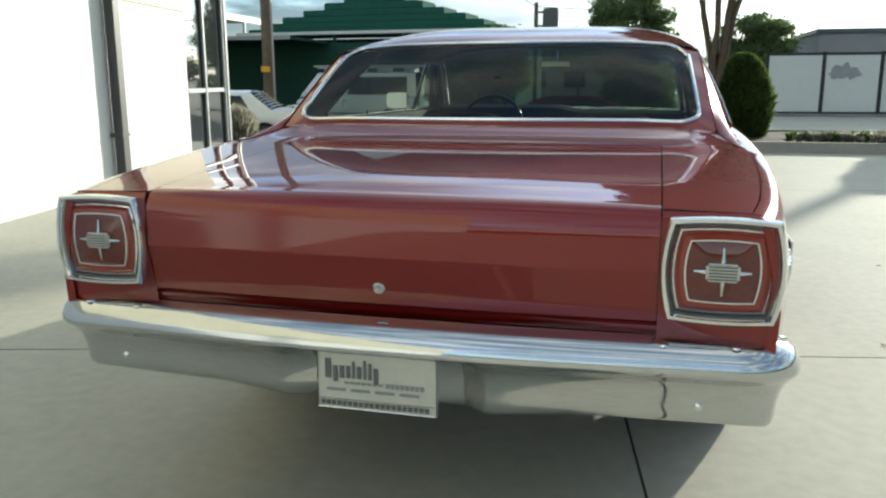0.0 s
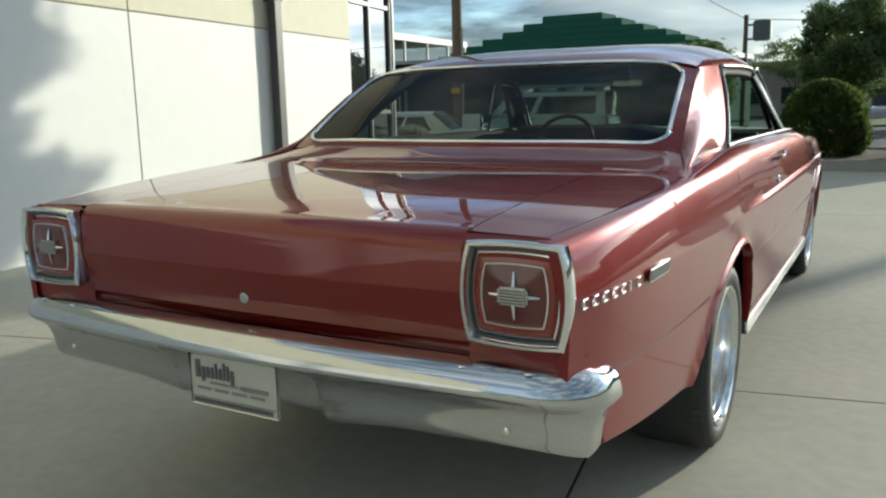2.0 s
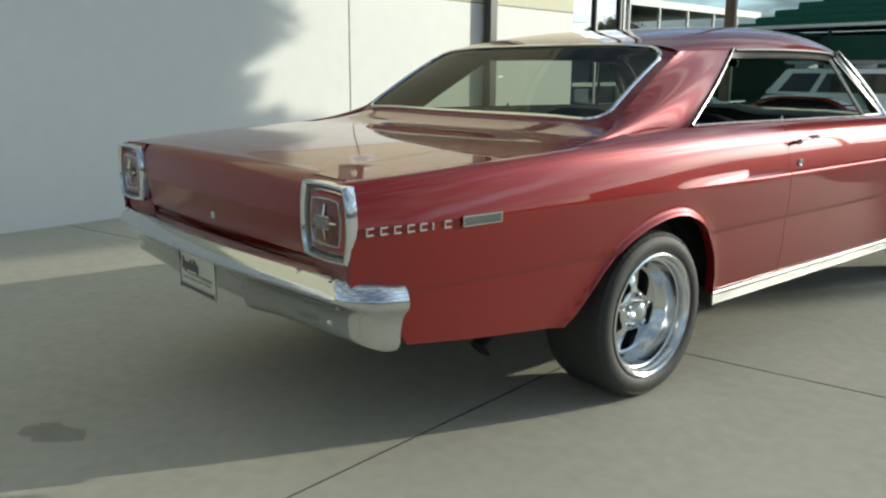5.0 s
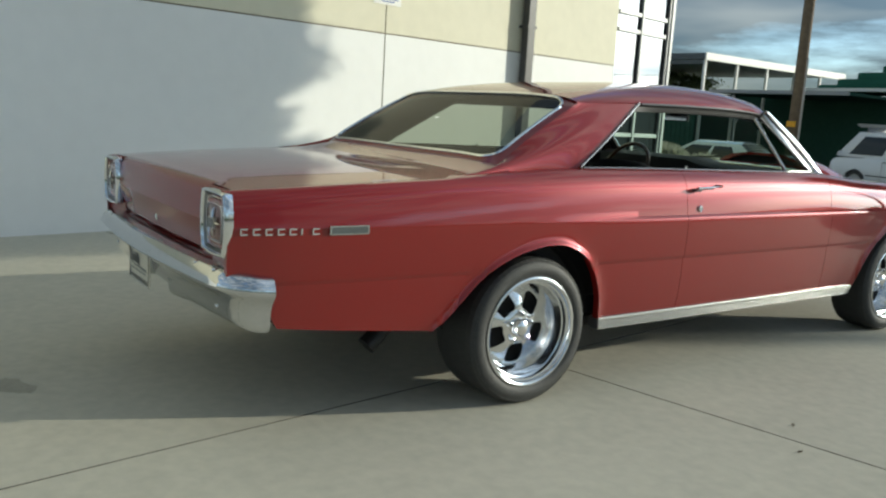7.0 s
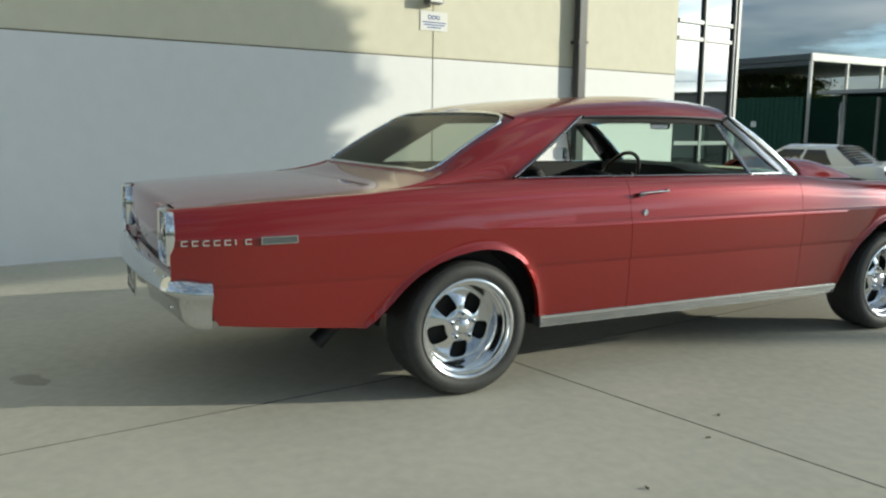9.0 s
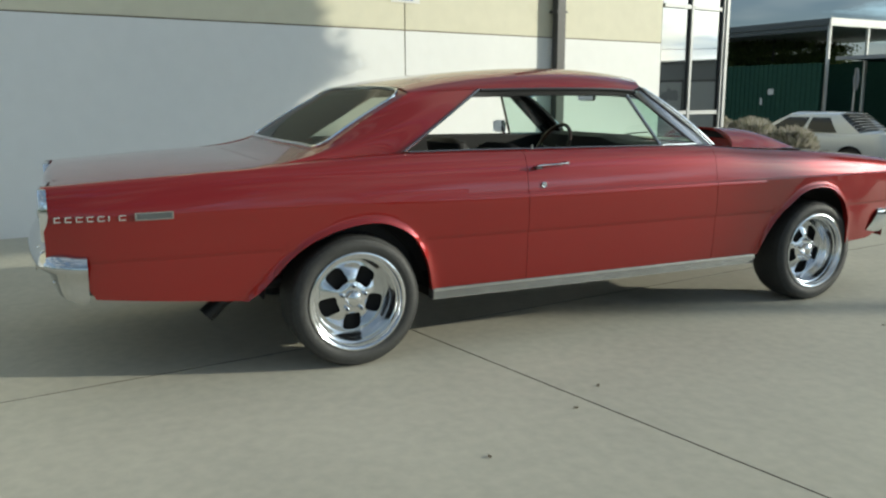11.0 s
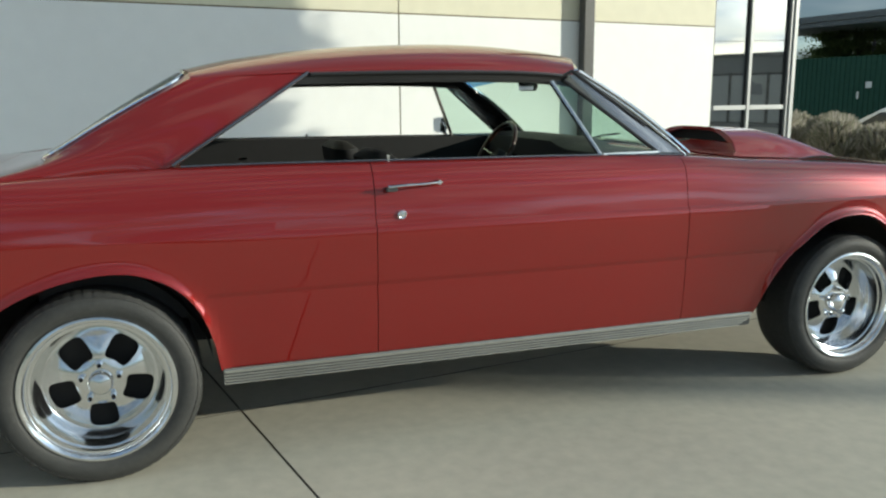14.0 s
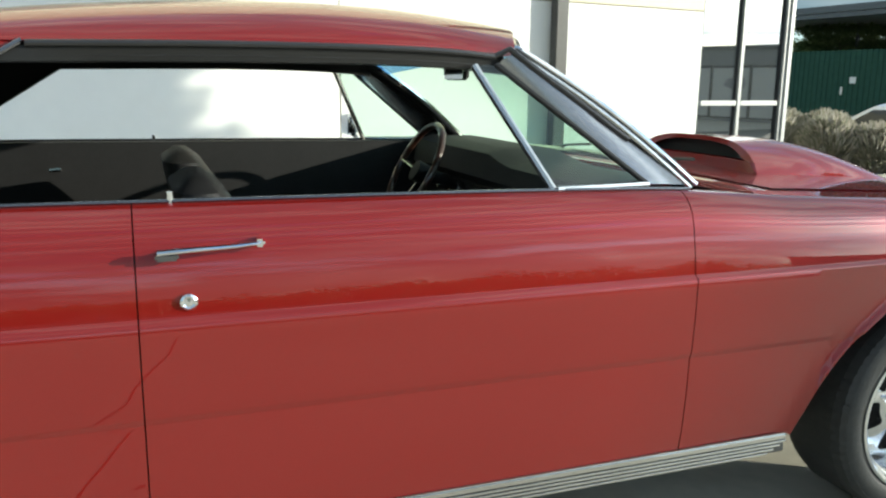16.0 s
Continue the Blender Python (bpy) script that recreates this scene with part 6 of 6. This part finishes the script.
GREYWALL = material("grey_render_wall", (0.34, 0.34, 0.33), 0.8, 0, 3, 0.15)
gb2 = thing("warehouse", "long low grey building behind the panel fence", "building", at=pose(7.5, 38, -0.3))
part("wall", box(0, 30, 0, 10, 0, 3.4, 0.02), GREYWALL, gb2)
part("roof_edge", box(-0.1, 30.1, -0.1, 10.1, 3.4, 3.6, 0.02), GREY_BEZEL, gb2)
# render toned down to taupe: the near side's shade is in the colour
TAUPE = material("shaded_beige_render", (0.36, 0.31, 0.26), 0.8, 0, 3, 0.15)
hs = thing("house", "low beige building beyond the side street", "building", at=pose(-11.0, 62, -0.5))
part("wall", box(0, 8, 0, 8, 0, 3.7, 0.02), TAUPE, hs)
for z in (0.9, 1.8, 2.7):
    part("cladding_joint", box(0.02, 7.98, -0.03, -0.002, z, z + 0.06), GREYWALL, hs)
part("roof", box(-0.3, 8.3, -0.3, 8.3, 3.7, 3.95, 0.05), GREYWALL, hs)
for x in (1.5, 4.5):
    part("window", box(x, x + 1.6, -0.03, 0.0, 0.9, 2.1), GLASS_DARK, hs)
lawn = part("lawn", sheet([[(x, y, ground_z(x, y) + 0.05) for x in steps(-6.2, 1.0, 0.45)] for y in steps(33.5, 42, 0.5)]), GRASS_M)
tagged(lawn, "strip of mown green grass beside the side street", "lawn", kind="structure")

# broad belt of far trees and roofs behind the yard, seen in reflections
rng = random.Random(21)
verts, faces = [], []
for k in range(150):
    a = radians(-160 + 250 * k / 150)
    R = rng.uniform(60, 85)
    cx_, cy_ = R * math.cos(a), R * math.sin(a) - 5
    if cy_ > 25 and cx_ < 30:
        continue
    v_, f_ = leaf_cloud(None, (cx_, cy_, 0), (4.5, 4.5, rng.uniform(1.1, 2.3)), 420, 0.38, rng, 0.0, [Vector((cx_, cy_, rng.uniform(0.3, 1.5)))])
    o = len(verts)
    verts += v_
    faces += [tuple(i + o for i in f) for f in f_]
for k in range(44):
    cx_, cy_ = -14 + 1.7 * k + rng.uniform(-1, 1), rng.uniform(84, 100)
    v_, f_ = leaf_cloud(None, (cx_, cy_, 0), (3.4, 3.0, rng.uniform(1.4, 2.6)), 420, 0.36, rng, 0.0, [Vector((cx_, cy_, rng.uniform(0.6, 2.4)))])
    o = len(verts)
    verts += v_
    faces += [tuple(i + o for i in f) for f in f_]
w = raw_part("far_woods", verts, faces, FAR_LEAF, None)
tagged(w, "belt of distant dark green trees around the yard", "woods", kind="stuff")

# leaves and specks lying on the slabs
rng = random.Random(8)
LITTER = material("dry_leaf", (0.10, 0.075, 0.045), 0.8, 0, 40, 0.4)
for k, (x, y) in enumerate(((2.06, 0.10), (1.80, 0.64), (1.62, 0.88), (2.0, 2.6), (-2.2, 0.9), (1.5, 2.9))):
    bm = bmesh.new()
    pts = [(0, -0.018, 0), (0.011, -0.006, 0.006), (0.008, 0.012, 0.003), (0, 0.024, 0.008), (-0.009, 0.010, 0.004), (-0.011, -0.008, 0.006)]
    bm.faces.new([bm.verts.new(p) for p in pts])
    r = bmesh.ops.extrude_face_region(bm, geom=bm.faces[:])
    for v in r["geom"]:
        if isinstance(v, bmesh.types.BMVert):
            v.co.z += 0.003
    lf = part("leaf", bm, LITTER, None, m=pose(x, y, 0.0005, 0, 0, rng.uniform(0, 360)) @ Matrix.Scale(0.6, 4))
    tagged(lf, "small curled dry leaf on the concrete", "leaf", "fallen leaves")
